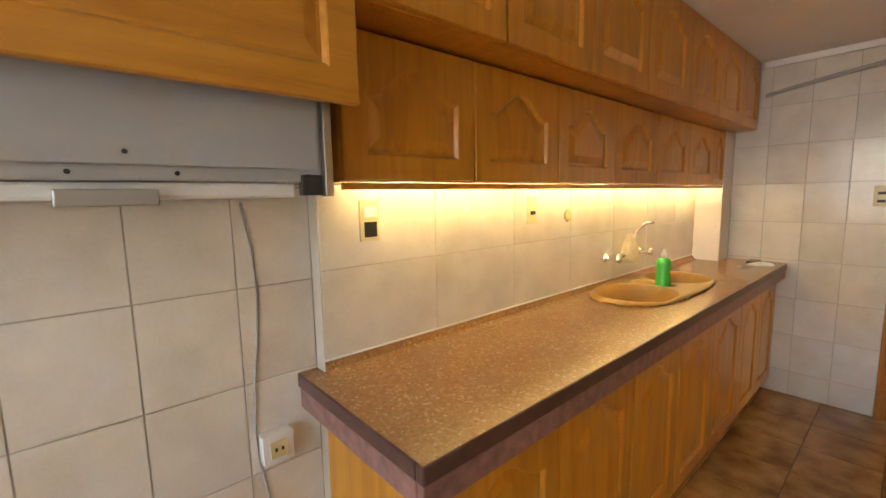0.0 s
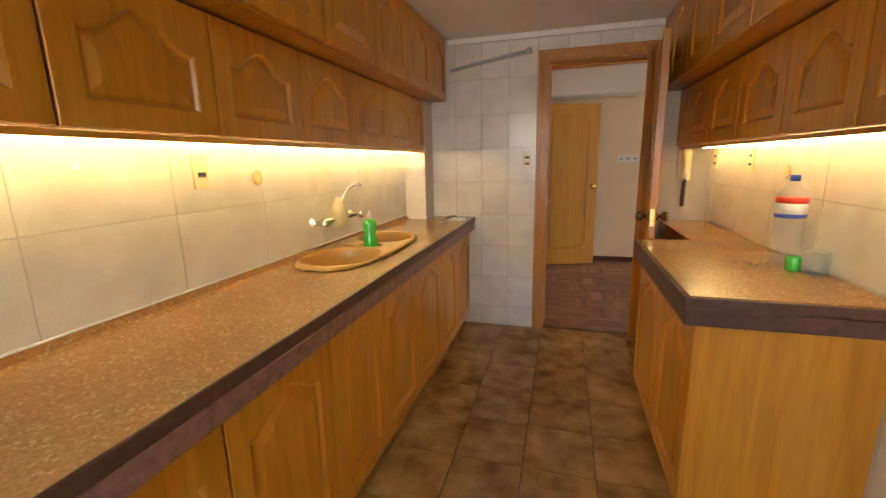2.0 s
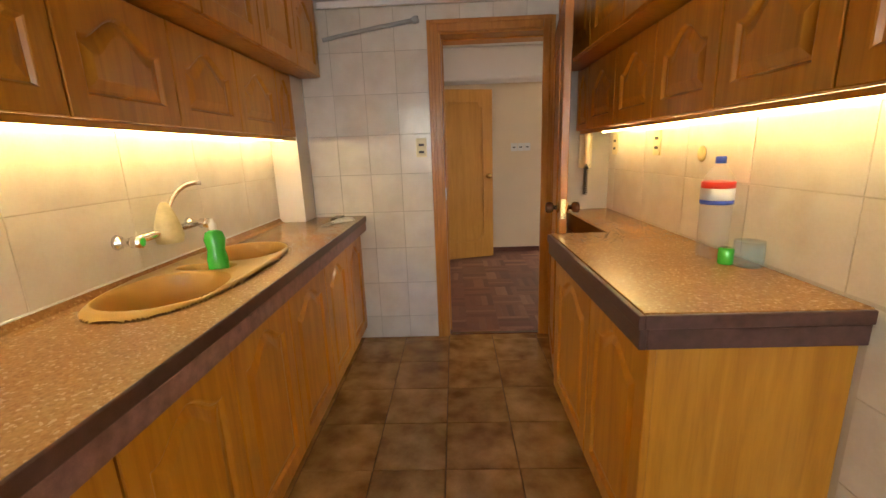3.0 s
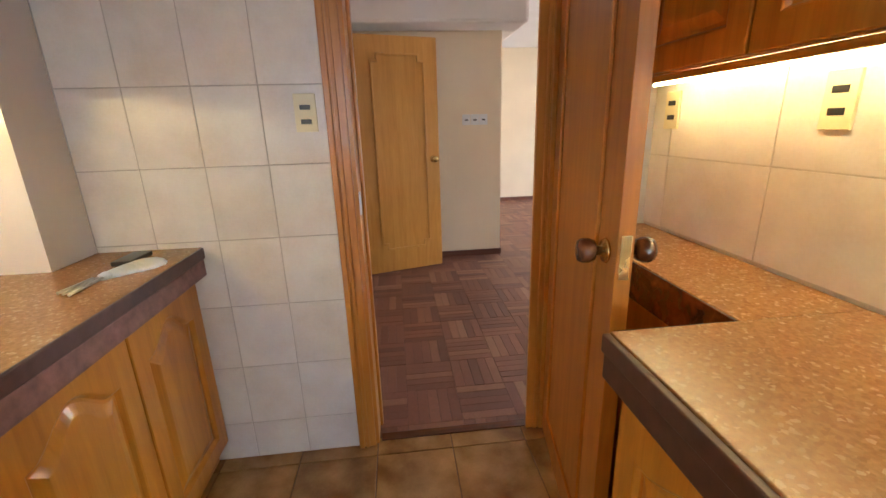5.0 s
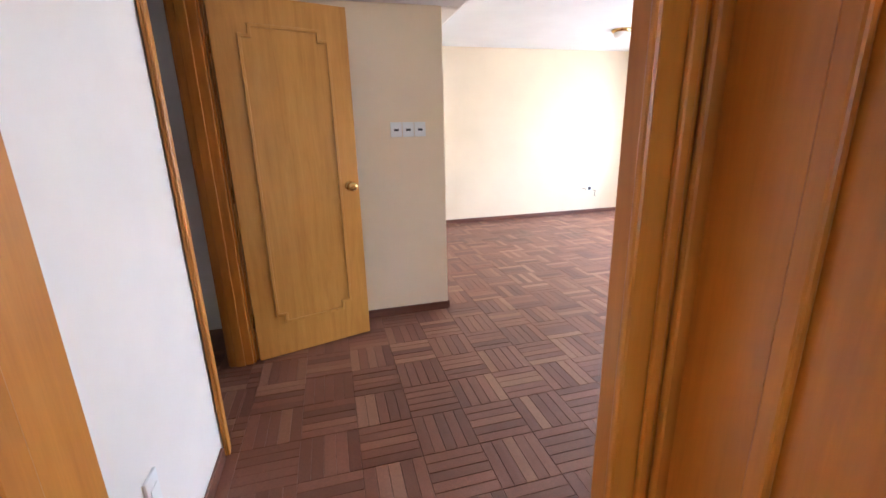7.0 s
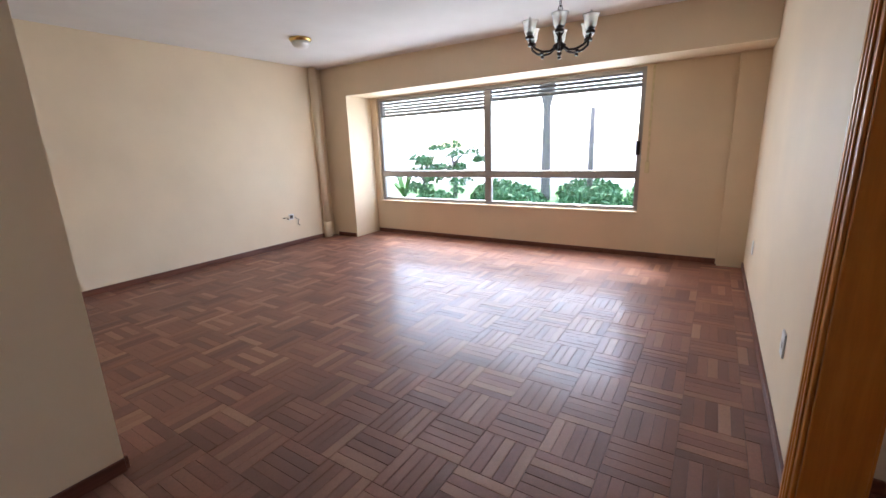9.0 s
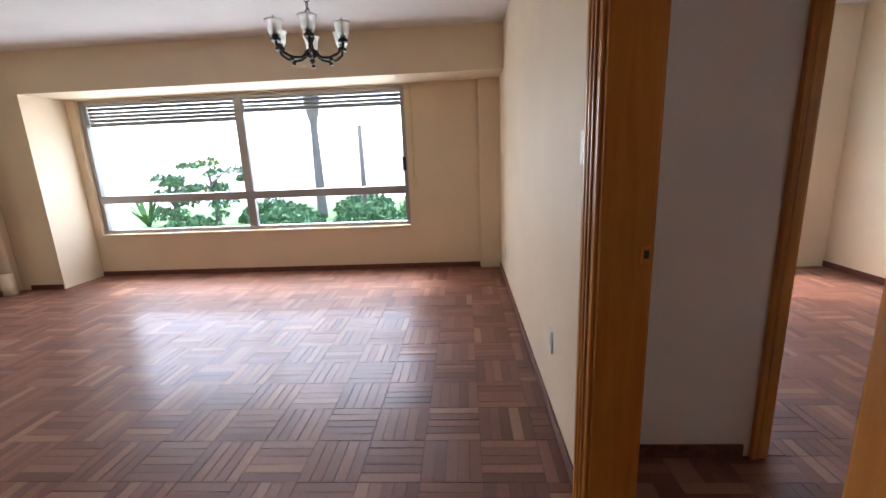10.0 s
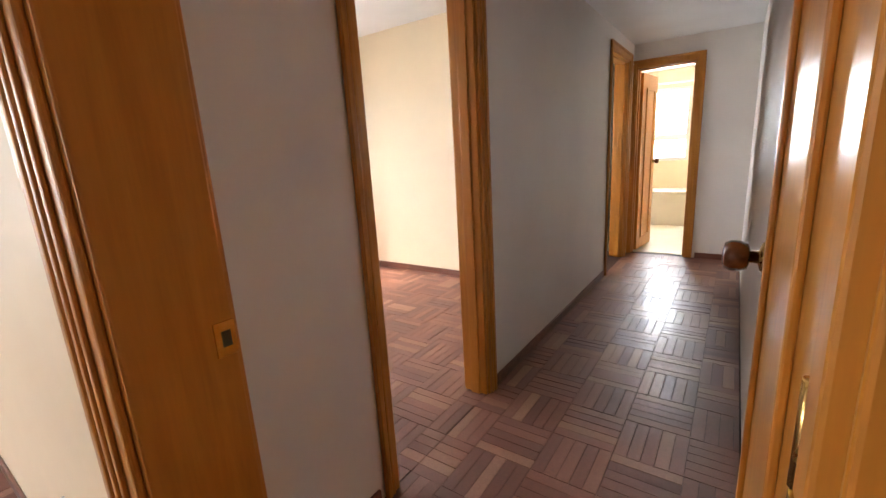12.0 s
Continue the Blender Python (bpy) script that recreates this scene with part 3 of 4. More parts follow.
def cabinet(name, label, y0, y1, z0, z1, xb, xf, side, group, arched=True, foot=0.0):
    root = empty(name, label, "cabinet", group=group)
    lo, hi = min(xb, xf), max(xb, xf)
    boxpart("body", (lo, hi, y0 + 0.0005, y1 - 0.0005, z0 + foot, z1), CAB, root)
    if foot:
        boxpart("plinth", (lo, hi - 0.03 if side > 0 else hi, y0 + 0.001, y1 - 0.001, z0, z0 + foot) if side > 0 else (lo + 0.03, hi, y0 + 0.001, y1 - 0.001, z0, z0 + foot), CAB_H, root)
    cab_door(root, y0, y1, z0 + foot, z1, xf, side, arched)
    return root


E_UP = [1.345, 1.79, 2.23, 2.67, 3.11, 3.55, 3.98, 4.36]
E_LO = [1.36, 1.80, 2.24, 2.675, 3.115, 3.55, 3.985, 4.205]
E_BASE = [1.36, 1.82, 2.27, 2.69, 3.12, 3.58, 4.0, 4.405]
for p, q in zip(E_BASE, E_BASE[1:]):
    cabinet("base_cabinet", "orange oak base cabinet with arched panel door", p, q, 0.0, 0.80, -0.43, 0.01, 1, "base cabinets under the sink counter", foot=0.09)
for p, q in zip(E_LO, E_LO[1:]):
    cabinet("wall_cabinet", "orange oak wall cabinet with arched panel door", p, q, 1.42, 1.775, -0.43, -0.285, 1, "shallow wall cabinets above the sink")
for p, q in zip(E_UP, E_UP[1:]):
    cabinet("top_cabinet", "orange oak top cabinet with arched panel door", p, q, 1.78, KC - 0.002, -0.43 if p > 1.35 else -0.435, -0.15, 1, "deep top cabinets under the ceiling")
hoodcab = empty("hood_cabinet", "orange oak cabinet with wide arched flap above the hood", "cabinet")
boxpart("body", (-0.48, -0.16, 0.35, 1.335, 1.62, KC - 0.003), CAB_H, hoodcab)
cab_door(hoodcab, 0.35, 1.34, 1.565, KC - 0.006, -0.157, 1, True, CAB_H)

hood = empty("range_hood", "grey painted metal cooker hood under the cabinet", "cooker hood")
boxpart("body", (-0.48, -0.21, 0.36, 1.30, 1.415, 1.615), HOODM, hood, bev=0.004)
boxpart("visor", (-0.206, -0.198, 0.38, 1.27, 1.44, 1.60), HOODM, hood, bev=0.002)
boxpart("side_rail", (-0.22, -0.19, 1.28, 1.298, 1.385, 1.62), STEEL, hood, bev=0.002)
boxpart("lower_lip", (-0.46, -0.225, 0.38, 1.23, 1.385, 1.414), WPLAS, hood, bev=0.006)
boxpart("handle", (-0.224, -0.195, 0.86, 0.99, 1.375, 1.402), STEEL, hood, bev=0.003)
boxpart("switch_block", (-0.224, -0.20, 1.235, 1.279, 1.388, 1.43), BLACK, hood, bev=0.003)
for y, z in ((0.95, 1.46), (0.88, 1.428), (1.02, 1.428), (1.25, 1.428), (1.262, 1.585)):
    bm = bmesh.new()
    lathe(bm, [(0.004, 0), (0.004, 0.003), (0.002, 0.004)], 10, pose(-0.198 if z > 1.43 else -0.21, y, z, 0, 90))
    part("screw", bm, BLACK, hood)

# counters
SY, SX = 3.07, -0.23   # sink centre


def oval(cx, cy, a, b, n=48, p=2.0):
    out = []
    for i in range(n):
        t = 2 * math.pi * i / n
        c, s = math.cos(t), math.sin(t)
        out.append((cx + a * math.copysign(abs(c) ** (2 / p), c), cy + b * math.copysign(abs(s) ** (2 / p), s)))
    return out


def slab_with_hole(bm, x0, x1, y0, y1, z, hole):
    """A level face round an oval hole, built as quads fanned to the rectangle's edge."""
    cx, cy = (sum(p[k] for p in hole) / len(hole) for k in (0, 1))
    inner, outer = [], []
    for hx, hy in hole:
        dx, dy = hx - cx, hy - cy
        k = min(((x1 - cx) / dx if dx > 1e-6 else (x0 - cx) / dx if dx < -1e-6 else 1e9), ((y1 - cy) / dy if dy > 1e-6 else (y0 - cy) / dy if dy < -1e-6 else 1e9))
        inner.append(bm.verts.new((hx, hy, z)))
        outer.append(bm.verts.new((cx + dx * k, cy + dy * k, z)))
    corners = [bm.verts.new((x, y, z)) for x, y in ((x0, y0), (x1, y0), (x1, y1), (x0, y1))]
    n = len(hole)
    for i in range(n):
        j = (i + 1) % n
        a, b = outer[i], outer[j]
        f = [inner[i], inner[j], b]
        same = abs(a.co.x - b.co.x) < 1e-6 or abs(a.co.y - b.co.y) < 1e-6
        if not same:
            f.append(min(corners, key=lambda c: (c.co - a.co).length + (c.co - b.co).length))
        f.append(a)
        bm.faces.new(f)


ctr = empty("sink_counter", "brown speckled laminate worktop with dark edge", "worktop")
hole = oval(SX, SY, 0.195, 0.45, p=2.6)
bm = bmesh.new()
slab_with_hole(bm, -0.434, 0.076, 2.45, 3.7, 0.9, hole)
for y0, y1 in ((1.309, 2.45), (3.7, 4.208)):
    q = [bm.verts.new(c) for c in ((-0.434, y0, 0.9), (0.076, y0, 0.9), (0.076, y1, 0.9), (-0.434, y1, 0.9))]
    bm.faces.new(q)
q = [bm.verts.new(c) for c in ((-0.264, 4.208, 0.9), (0.076, 4.208, 0.9), (0.076, 4.405, 0.9), (-0.264, 4.405, 0.9))]
bm.faces.new(q)
q = [bm.verts.new(c) for c in ((-0.484, 1.309, 0.9), (-0.434, 1.309, 0.9), (-0.434, 1.363, 0.9), (-0.484, 1.363, 0.9))]
bm.faces.new(q)
top = part("worktop", bm, COUNTER, ctr)
boxpart("front_edge", (0.056, 0.080, 1.305, 4.406, 0.859, 0.899), EDGE, ctr, "dark wine-brown edge strip", bev=0.004)
boxpart("front_apron", (0.052, 0.074, 1.311, 4.406, 0.797, 0.857), EDGE_LO, ctr, "worn mauve-brown lower edge strip", bev=0.004)
boxpart("end_edge", (-0.484, 0.0555, 1.305, 1.331, 0.859, 0.899), EDGE, ctr, "dark wine-brown edge strip", bev=0.004)
boxpart("end_apron", (-0.484, 0.0515, 1.311, 1.334, 0.797, 0.857), EDGE_LO, ctr, "worn mauve-brown lower edge strip", bev=0.004)
boxpart("underside", (-0.43, 0.051, 1.34, 4.2, 0.802, 0.812), CAB_H, ctr)
# added strip, sloped to catch light so the worktop seems to run on
bm = bmesh.new()
cove = [[bm.verts.new((x, y, z)) for x, z in ((-0.4335, 0.9), (-0.395, 0.9), (-0.415, 0.908), (-0.428, 0.929), (-0.4335, 0.929))] for y in (1.366, 4.2)]
for i in range(5):
    bm.faces.new((cove[0][i], cove[0][(i + 1) % 5], cove[1][(i + 1) % 5], cove[1][i]))
for end in cove:
    bm.faces.new(end)
part("cove", bm, COUNTER, ctr)
boxpart("caulk", (-0.434, -0.426, 1.366, 4.2, 0.929, 0.935), WPLAS, ctr, "white sealing bead", bev=0.002)

sink = empty("kitchen_sink", "ochre double-bowl composite sink set in the worktop", "sink")


BOWLS = ((-0.225, 2.83, 0.170, 0.192, 0.17, 2.2), (-0.225, 3.34, 0.160, 0.172, 0.17, 2.2), (-0.245, 3.085, 0.105, 0.042, 0.05, 3.5))


def sink_height(x, y):
    """Height of the moulded sink: a raised deck with a rounded rim and three hollows."""
    d = (abs((x - SX) / 0.205) ** 2.6 + abs((y - SY) / 0.478) ** 2.6) ** (1 / 2.6)
    z = 0.9005 + 0.017 * min(1.0, max(0.0, (1 - d) / 0.05)) ** 0.5
    for cx, cy, a_, b_, depth, p_ in BOWLS:
        e = (abs((x - cx) / a_) ** p_ + abs((y - cy) / b_) ** p_) ** (1 / p_)
        if e < 1:
            k = min(1.0, (1 - e) / 0.13)
            z -= depth * (k * k * (3 - 2 * k)) ** 0.7 + 0.012 * max(0.0, 0.6 - e)
    return z


bm = bmesh.new()
NX, NY = 84, 190
grid = {}
for i in range(NX + 1):
    for j in range(NY + 1):
        x, y = SX + 0.206 * (2 * i / NX - 1), SY + 0.48 * (2 * j / NY - 1)
        if abs((x - SX) / 0.206) ** 2.6 + abs((y - SY) / 0.48) ** 2.6 <= 1.0:
            grid[i, j] = bm.verts.new((x, y, sink_height(x, y)))
for i in range(NX):
    for j in range(NY):
        q = [grid.get(k) for k in ((i, j), (i + 1, j), (i + 1, j + 1), (i, j + 1))]
        if all(q):
            bm.faces.new(q).smooth = True
part("basin", bm, SINKM, sink)
for cx, cy, a_, b_, depth, p_ in BOWLS[:2]:
    bm = bmesh.new()
    lathe(bm, [(0.036, 0), (0.034, 0.004), (0.02, 0.002)], 20, pose(cx, cy, sink_height(cx, cy) + 0.001))
    part("drain", bm, STEEL, sink, "steel drain")

tap = empty("wall_tap", "chrome wall-mounted mixer tap with swan neck", "tap")
for y in (2.92, 3.30):
    bm = bmesh.new()
    lathe(bm, [(0.026, 0), (0.022, 0.012), (0.013, 0.02), (0.013, 0.05), (0.02, 0.055), (0.02, 0.085), (0.014, 0.09)], 16, pose(-0.431, y, 1.05, 0, 90))
    part("handle", bm, CHROME, tap)
bm = bmesh.new()
pipe(bm, [(-0.395, 2.93, 1.05), (-0.395, 3.29, 1.05)], 0.014)
part("body", bm, CHROME, tap)
bm = bmesh.new()
pipe(bm, [(-0.395 + 0.06 * k, 3.10 + 0.17 * k * k, 1.05 + 0.17 * math.sin(min(1.0, k) * math.pi * 0.55)) for k in (0, 0.15, 0.3, 0.45, 0.6, 0.75, 0.9, 1.0)], 0.009)
part("spout", bm, CHROME, tap)
bm = bmesh.new()
lathe(bm, [(0.045, -0.03), (0.05, 0.0), (0.042, 0.04), (0.03, 0.08), (0.018, 0.11), (0.01, 0.12)], 14, pose(-0.385, 3.11, 1.04))
tagged(part("hanging_rag", bm, RAG), "yellowed rag draped over the tap", "rag")


def bottle(name, label, prof, material, at, capprof=None, capmat=None, rings=()):
    root = empty(name, label, "bottle", at)
    bm = bmesh.new()
    lathe(bm, prof, 20)
    b_ = part("body", bm, material, root)
    if capprof:
        bm = bmesh.new()
        lathe(bm, capprof, 16)
        part("cap", bm, capmat, root)
    for nm, mt, r, z0, z1 in rings:
        bm = bmesh.new()
        lathe(bm, [(r - 0.002, z0), (r, z0 + 0.001), (r, z1 - 0.001), (r - 0.002, z1)], 24)
        part(nm, bm, mt, root)
    return root


bottle("soap_bottle", "green dish soap bottle standing on the sink", [(0.032, -0.055), (0.036, -0.045), (0.036, 0.03), (0.030, 0.06), (0.037, 0.10), (0.030, 0.125), (0.012, 0.135)], GREEN, (-0.20, 3.085, 0.922),
       [(0.013, 0.135), (0.013, 0.155), (0.006, 0.165), (0.005, 0.175)], WPLAS)
cl = empty("work_cloth", "white cloth and dark tools lying on the worktop", "cloth")
bm = bmesh.new()
for i in range(5):
    lathe(bm, [(0.02 + 0.01 * i, 0), (0.018 + 0.008 * i, 0.012), (0.006, 0.018 + 0.002 * (i % 3))], 9, pose(-0.06 + 0.012 * i, 4.12 + 0.025 * i, 0.9, 0, 0, 40 * i))
part("cloth", bm, CLOTH, cl)
bm = bmesh.new()
box(bm, -0.11, -0.05, 4.22, 4.34, 0.901, 0.916, bev=0.004)
part("sleeve", bm, BLACK, cl, "dark sleeve")
bm = bmesh.new()
for i in range(3):
    pipe(bm, [(-0.08 + 0.012 * i, 4.10, 0.908), (-0.10 + 0.02 * i, 4.0 - 0.01 * i, 0.906)], 0.004, 8)
part("fittings", bm, STEEL, cl, "metal fittings")

# short counter on the other side
rct = empty("short_counter", "brown speckled laminate worktop with a notch behind the door", "worktop")
boxpart("worktop", (1.150, 1.704, 2.58, 3.60, 0.86, 0.90), COUNTER, rct, bev=0.003)
boxpart("back_strip", (1.42, 1.704, 3.60, 4.405, 0.86, 0.8995), COUNTER, rct, bev=0.003)
boxpart("front_edge", (1.134, 1.1495, 2.568, 3.60, 0.860, 0.897), EDGE, rct, "dark wine-brown edge strip", bev=0.003)
boxpart("front_apron", (1.141, 1.16, 2.575, 3.60, 0.802, 0.858), EDGE, rct, bev=0.003)
boxpart("side_edge", (1.15, 1.704, 2.568, 2.5795, 0.860, 0.897), EDGE, rct, "dark wine-brown edge strip", bev=0.003)
boxpart("side_apron", (1.1605, 1.704, 2.575, 2.59, 0.802, 0.858), EDGE, rct, bev=0.003)
boxpart("notch_edge", (1.412, 1.4195, 3.605, 4.405, 0.79, 0.897), DARKWOOD, rct, "dark brown notch edge", bev=0.002)
boxpart("notch_face", (1.16, 1.412, 3.6005, 3.607, 0.79, 0.897), DARKWOOD, rct, bev=0.002)
for p, q in ((2.60, 3.07), (3.07, 3.59)):
    cabinet("base_cabinet", "orange oak base cabinet under the short counter", p, q, 0.0, 0.80, 1.704, 1.20, -1, "base cabinets of the short counter", foot=0.09)
tagged(boxpart("corner_cabinet", (1.44, 1.704, 3.61, 4.40, 0.0, 0.80), CAB, bev=0.003), "narrow orange oak filler cabinet behind the door", "cabinet")
E_R = [2.08, 2.54, 2.95, 3.36, 3.77, 4.18, 4.405]
for p, q in zip(E_R, E_R[1:]):
    cabinet("wall_cabinet", "orange oak wall cabinet above the short counter", p, q, 1.40, 1.76, 1.704, 1.50, -1, "wall cabinets above the short counter")
    cabinet("top_cabinet", "orange oak top cabinet above the short counter", p, q, 1.765, KC - 0.002, 1.704, 1.37, -1, "top cabinets above the short counter")
boxes_tube = (("under_cabinet_lamp", -0.365, -0.335, 1.45, 4.195, 1.395), ("under_cabinet_lamp", 1.60, 1.63, 2.15, 4.3, 1.375))
for nm, x0, x1, y0, y1, z in boxes_tube:
    lamp = empty(nm, "slim lit fluorescent strip under the wall cabinets", "lamp", group="strip lamps under the cabinets")
    boxpart("housing", (x0, x1, y0, y1, z + 0.019, z + 0.0245), WPLAS, lamp, bev=0.002)
    bm = bmesh.new()
    pipe(bm, [((x0 + x1) / 2, y0 + 0.01, z + 0.014), ((x0 + x1) / 2, y1 - 0.01, z + 0.014)], 0.005, 8)
    part("tube", bm, TUBE, lamp, "glowing tube")
tagged(boxpart("light_pelmet", (-0.284, -0.268, 1.362, 4.2, 1.401, 1.4185), CAB_H, bev=0.002), "thin wooden light rail under the cabinets", "rail")
tagged(boxpart("light_pelmet", (1.505, 1.52, 2.1, 4.4, 1.382, 1.399), CAB_H, bev=0.002), "thin wooden light rail under the cabinets", "rail")

bottle("water_bottle", "large clear water bottle with red and white label",
       [(0.030, 0.004), (0.046, 0), (0.051, 0.012), (0.051, 0.09), (0.048, 0.10), (0.051, 0.11), (0.051, 0.265), (0.042, 0.295), (0.022, 0.325), (0.014, 0.335), (0.014, 0.34),
        (0.012, 0.34), (0.012, 0.333), (0.020, 0.322), (0.040, 0.294), (0.0495, 0.264), (0.0495, 0.11), (0.0465, 0.10), (0.0495, 0.09), (0.0495, 0.013), (0.045, 0.002), (0.030, 0.006)], PLASTIC_CLEAR, (1.615, 3.10, 0.9),
       [(0.017, 0.332), (0.017, 0.354), (0.015, 0.356)], BLUE, (("label_red", RED, 0.0525, 0.248, 0.27), ("label_white", WPLAS, 0.0525, 0.207, 0.2475), ("label_blue", BLUE, 0.0525, 0.192, 0.2065)))
bottle("plastic_cup", "translucent blue-tinted plastic cup", [(0.040, 0), (0.045, 0.004), (0.047, 0.05), (0.044, 0.085), (0.0425, 0.085), (0.0455, 0.05), (0.0435, 0.006), (0.039, 0.003)], CUP_PLASTIC, (1.655, 2.965, 0.9))
bottle("green_cap", "small bright green plastic cap", [(0.022, 0), (0.024, 0.004), (0.024, 0.05), (0.020, 0.056)], GREEN, (1.605, 3.0, 0.9))

# sockets and switches
def plate(name, label, cat, dims, parts_, material=PVC):
    root = empty(name, label, cat)
    boxpart("plate", dims, material, root, bev=0.002)
    for nm, d, mt in parts_:
        boxpart(nm, d, mt, root, bev=0.001)


plate("wall_socket", "yellowed ivory double socket above the worktop", "socket", (-0.430, -0.421, 1.49, 1.555, 1.255, 1.375),
      [("socket", (-0.421, -0.417, 1.502, 1.543, 1.268, 1.312), BLACK), ("switch", (-0.421, -0.416, 1.502, 1.543, 1.325, 1.355), WPLAS)])
plate("wall_socket", "yellowed ivory socket with stained surround", "socket", (-0.430, -0.421, 2.265, 2.325, 1.26, 1.375), [("socket", (-0.421, -0.417, 2.28, 2.31, 1.30, 1.315), BLACK)])
for y, z, r, x, mt, lab in ((2.57, 1.285, 0.03, -0.429, STAIN, "brown stain mark on the tiles"), (1.92, 1.34, 0.013, -0.429, WPLAS, "white plug in the tiles"), (3.36, 1.26, 0.032, 1.696, STAIN, "brown stain mark on the tiles")):
    bm = bmesh.new()
    lathe(bm, [(r, 0), (r * 0.95, 0.002), (r * 0.5, 0.003)], 14, pose(x, y, z, 0, 90 if x < 1 else -90))
    tagged(part("wall_mark", bm, mt), lab, "mark")
plate("wall_socket", "white low socket on the tiles", "socket", (-0.480, -0.445, 1.19, 1.27, 0.685, 0.765), [("insert", (-0.445, -0.441, 1.207, 1.253, 0.702, 0.748), PVC), ("pin_hole", (-0.441, -0.4402, 1.218, 1.225, 0.72, 0.73), BLACK), ("pin_hole", (-0.441, -0.4402, 1.235, 1.242, 0.72, 0.73), BLACK)], WPLAS)
plate("wall_switch", "ivory double switch beside the door", "switch", (0.445, 0.515, YK - 0.012, YK - 0.004, 1.275, 1.395), [("rocker", (0.463, 0.497, YK - 0.014, YK - 0.012, 1.345, 1.36), BLACK), ("rocker", (0.463, 0.497, YK - 0.014, YK - 0.012, 1.30, 1.315), BLACK)])
for y in (3.75, 4.42 - 0.12):
    plate("wall_switch", "ivory double switch above the short counter", "switch", (1.692, 1.700, y - 0.035, y + 0.035, 1.25, 1.37), [("rocker", (1.690, 1.692, y - 0.018, y + 0.018, 1.325, 1.34), BLACK), ("rocker", (1.690, 1.692, y - 0.018, y + 0.018, 1.28, 1.295), BLACK)])
for i in range(3):
    x = 1.40 + i * 0.081
    plate("wall_switch", "small white switch of a row of three", "switch", (x, x + 0.076, 6.938, 6.949, 1.28, 1.375), [("rocker", (x + 0.022, x + 0.054, 6.935, 6.938, 1.318, 1.332), BLACK)], WPLAS)
plate("wall_switch", "white switch beside the corridor door", "switch", (2.945, 3.025, YL + 0.001, YL + 0.010, 1.215, 1.325), [("rocker", (2.977, 2.993, YL + 0.010, YL + 0.013, 1.262, 1.278), STEEL)], WPLAS)
for x in (3.46, 5.42):
    plate("wall_socket", "white socket low on the living room wall", "socket", (x - 0.036, x + 0.036, YL + 0.001, YL + 0.009, 0.33, 0.44), [("insert", (x - 0.018, x + 0.018, YL + 0.009, YL + 0.012, 0.37, 0.40), WPLAS)], WPLAS)
plate("wall_socket", "white socket low on the hall wall", "socket", (0.441, 0.449, 5.125, 5.195, 0.325, 0.435), [("insert", (0.449, 0.452, 5.14, 5.18, 0.36, 0.40), WPLAS)], WPLAS)
plate("wall_socket", "open socket with loose wires on the cream wall", "socket", (4.95, 5.03, 9.94, 9.949, 0.36, 0.44), [("hole", (4.965, 5.015, 9.937, 9.94, 0.375, 0.425), BLACK)], WPLAS)
bm = bmesh.new()
pipe(bm, [(5.05, 9.94, 0.38), (5.1, 9.93, 0.35), (5.08, 9.93, 0.29), (5.12, 9.94, 0.26)], 0.004, 6)
pipe(bm, [(4.85, 9.94, 0.40), (4.9, 9.93, 0.40), (4.93, 9.93, 0.37)], 0.004, 6)
tagged(part("loose_wire", bm, BLACK), "short dark wires hanging from the socket", "wire")
bm = bmesh.new()
pipe(bm, [(-0.478, 1.19 + 0.02 * math.sin(k * 0.9) + 0.03 * k / 12, 1.375 - 0.115 * k) for k in range(12)], 0.0035, 6)
tagged(part("hood_cable", bm, HOODM), "thin grey cable hanging down the tiles", "cable")
bm = bmesh.new()
pipe(bm, [(-0.10, 4.38, 2.0), (0.0, 4.385, 2.02), (0.25, 4.385, 2.06), (0.47, 4.385, 2.09)], [0.012, 0.012, 0.013, 0.014], 10)
lathe(bm, [(0.018, 0), (0.022, 0.01), (0.022, 0.03), (0.018, 0.04)], 12, pose(0.46, 4.385, 2.09, 0, 80))
tagged(part("conduit", bm, HOODM), "grey flexible conduit along the tiled wall", "pipe")

phone = empty("intercom_phone", "ivory wall intercom handset with coiled cord", "intercom")
PX = 1.54
boxpart("base", (PX - 0.04, PX + 0.04, 4.375, 4.404, 1.17, 1.38), PVC, phone, bev=0.006)
bm = bmesh.new()
pipe(bm, [(PX, 4.345, 1.17), (PX, 4.338, 1.20), (PX, 4.345, 1.28), (PX, 4.338, 1.36), (PX, 4.345, 1.39)], [0.020, 0.026, 0.017, 0.026, 0.020], 12)
box(bm, PX - 0.012, PX + 0.012, 4.35, 4.376, 1.19, 1.36, bev=0.003)
part("handset", bm, PVC, phone)
bm = bmesh.new()
pipe(bm, [(PX + 0.013 * math.cos(k * 1.1), 4.36 + 0.013 * math.sin(k * 1.1), 1.175 - 0.0022 * k) for k in range(80)], 0.0035, 5)
part("cord", bm, BLACK, phone, "coiled dark cord")

# ---- living room lamps ----
dome = empty("ceiling_lamp", "small brass ceiling lamp with frosted dome", "lamp", (4.46, 8.74, LC))
bm = bmesh.new()
lathe(bm, [(0.11, 0), (0.115, -0.012), (0.10, -0.03), (0.085, -0.034)], 28)
part("rim", bm, BRASS, dome, "shiny brass rim")
bm = bmesh.new()
lathe(bm, [(0.088, -0.034), (0.086, -0.06), (0.07, -0.085), (0.035, -0.1), (0.008, -0.103)], 28)
part("shade", bm, WPLAS, dome, "frosted white dome")

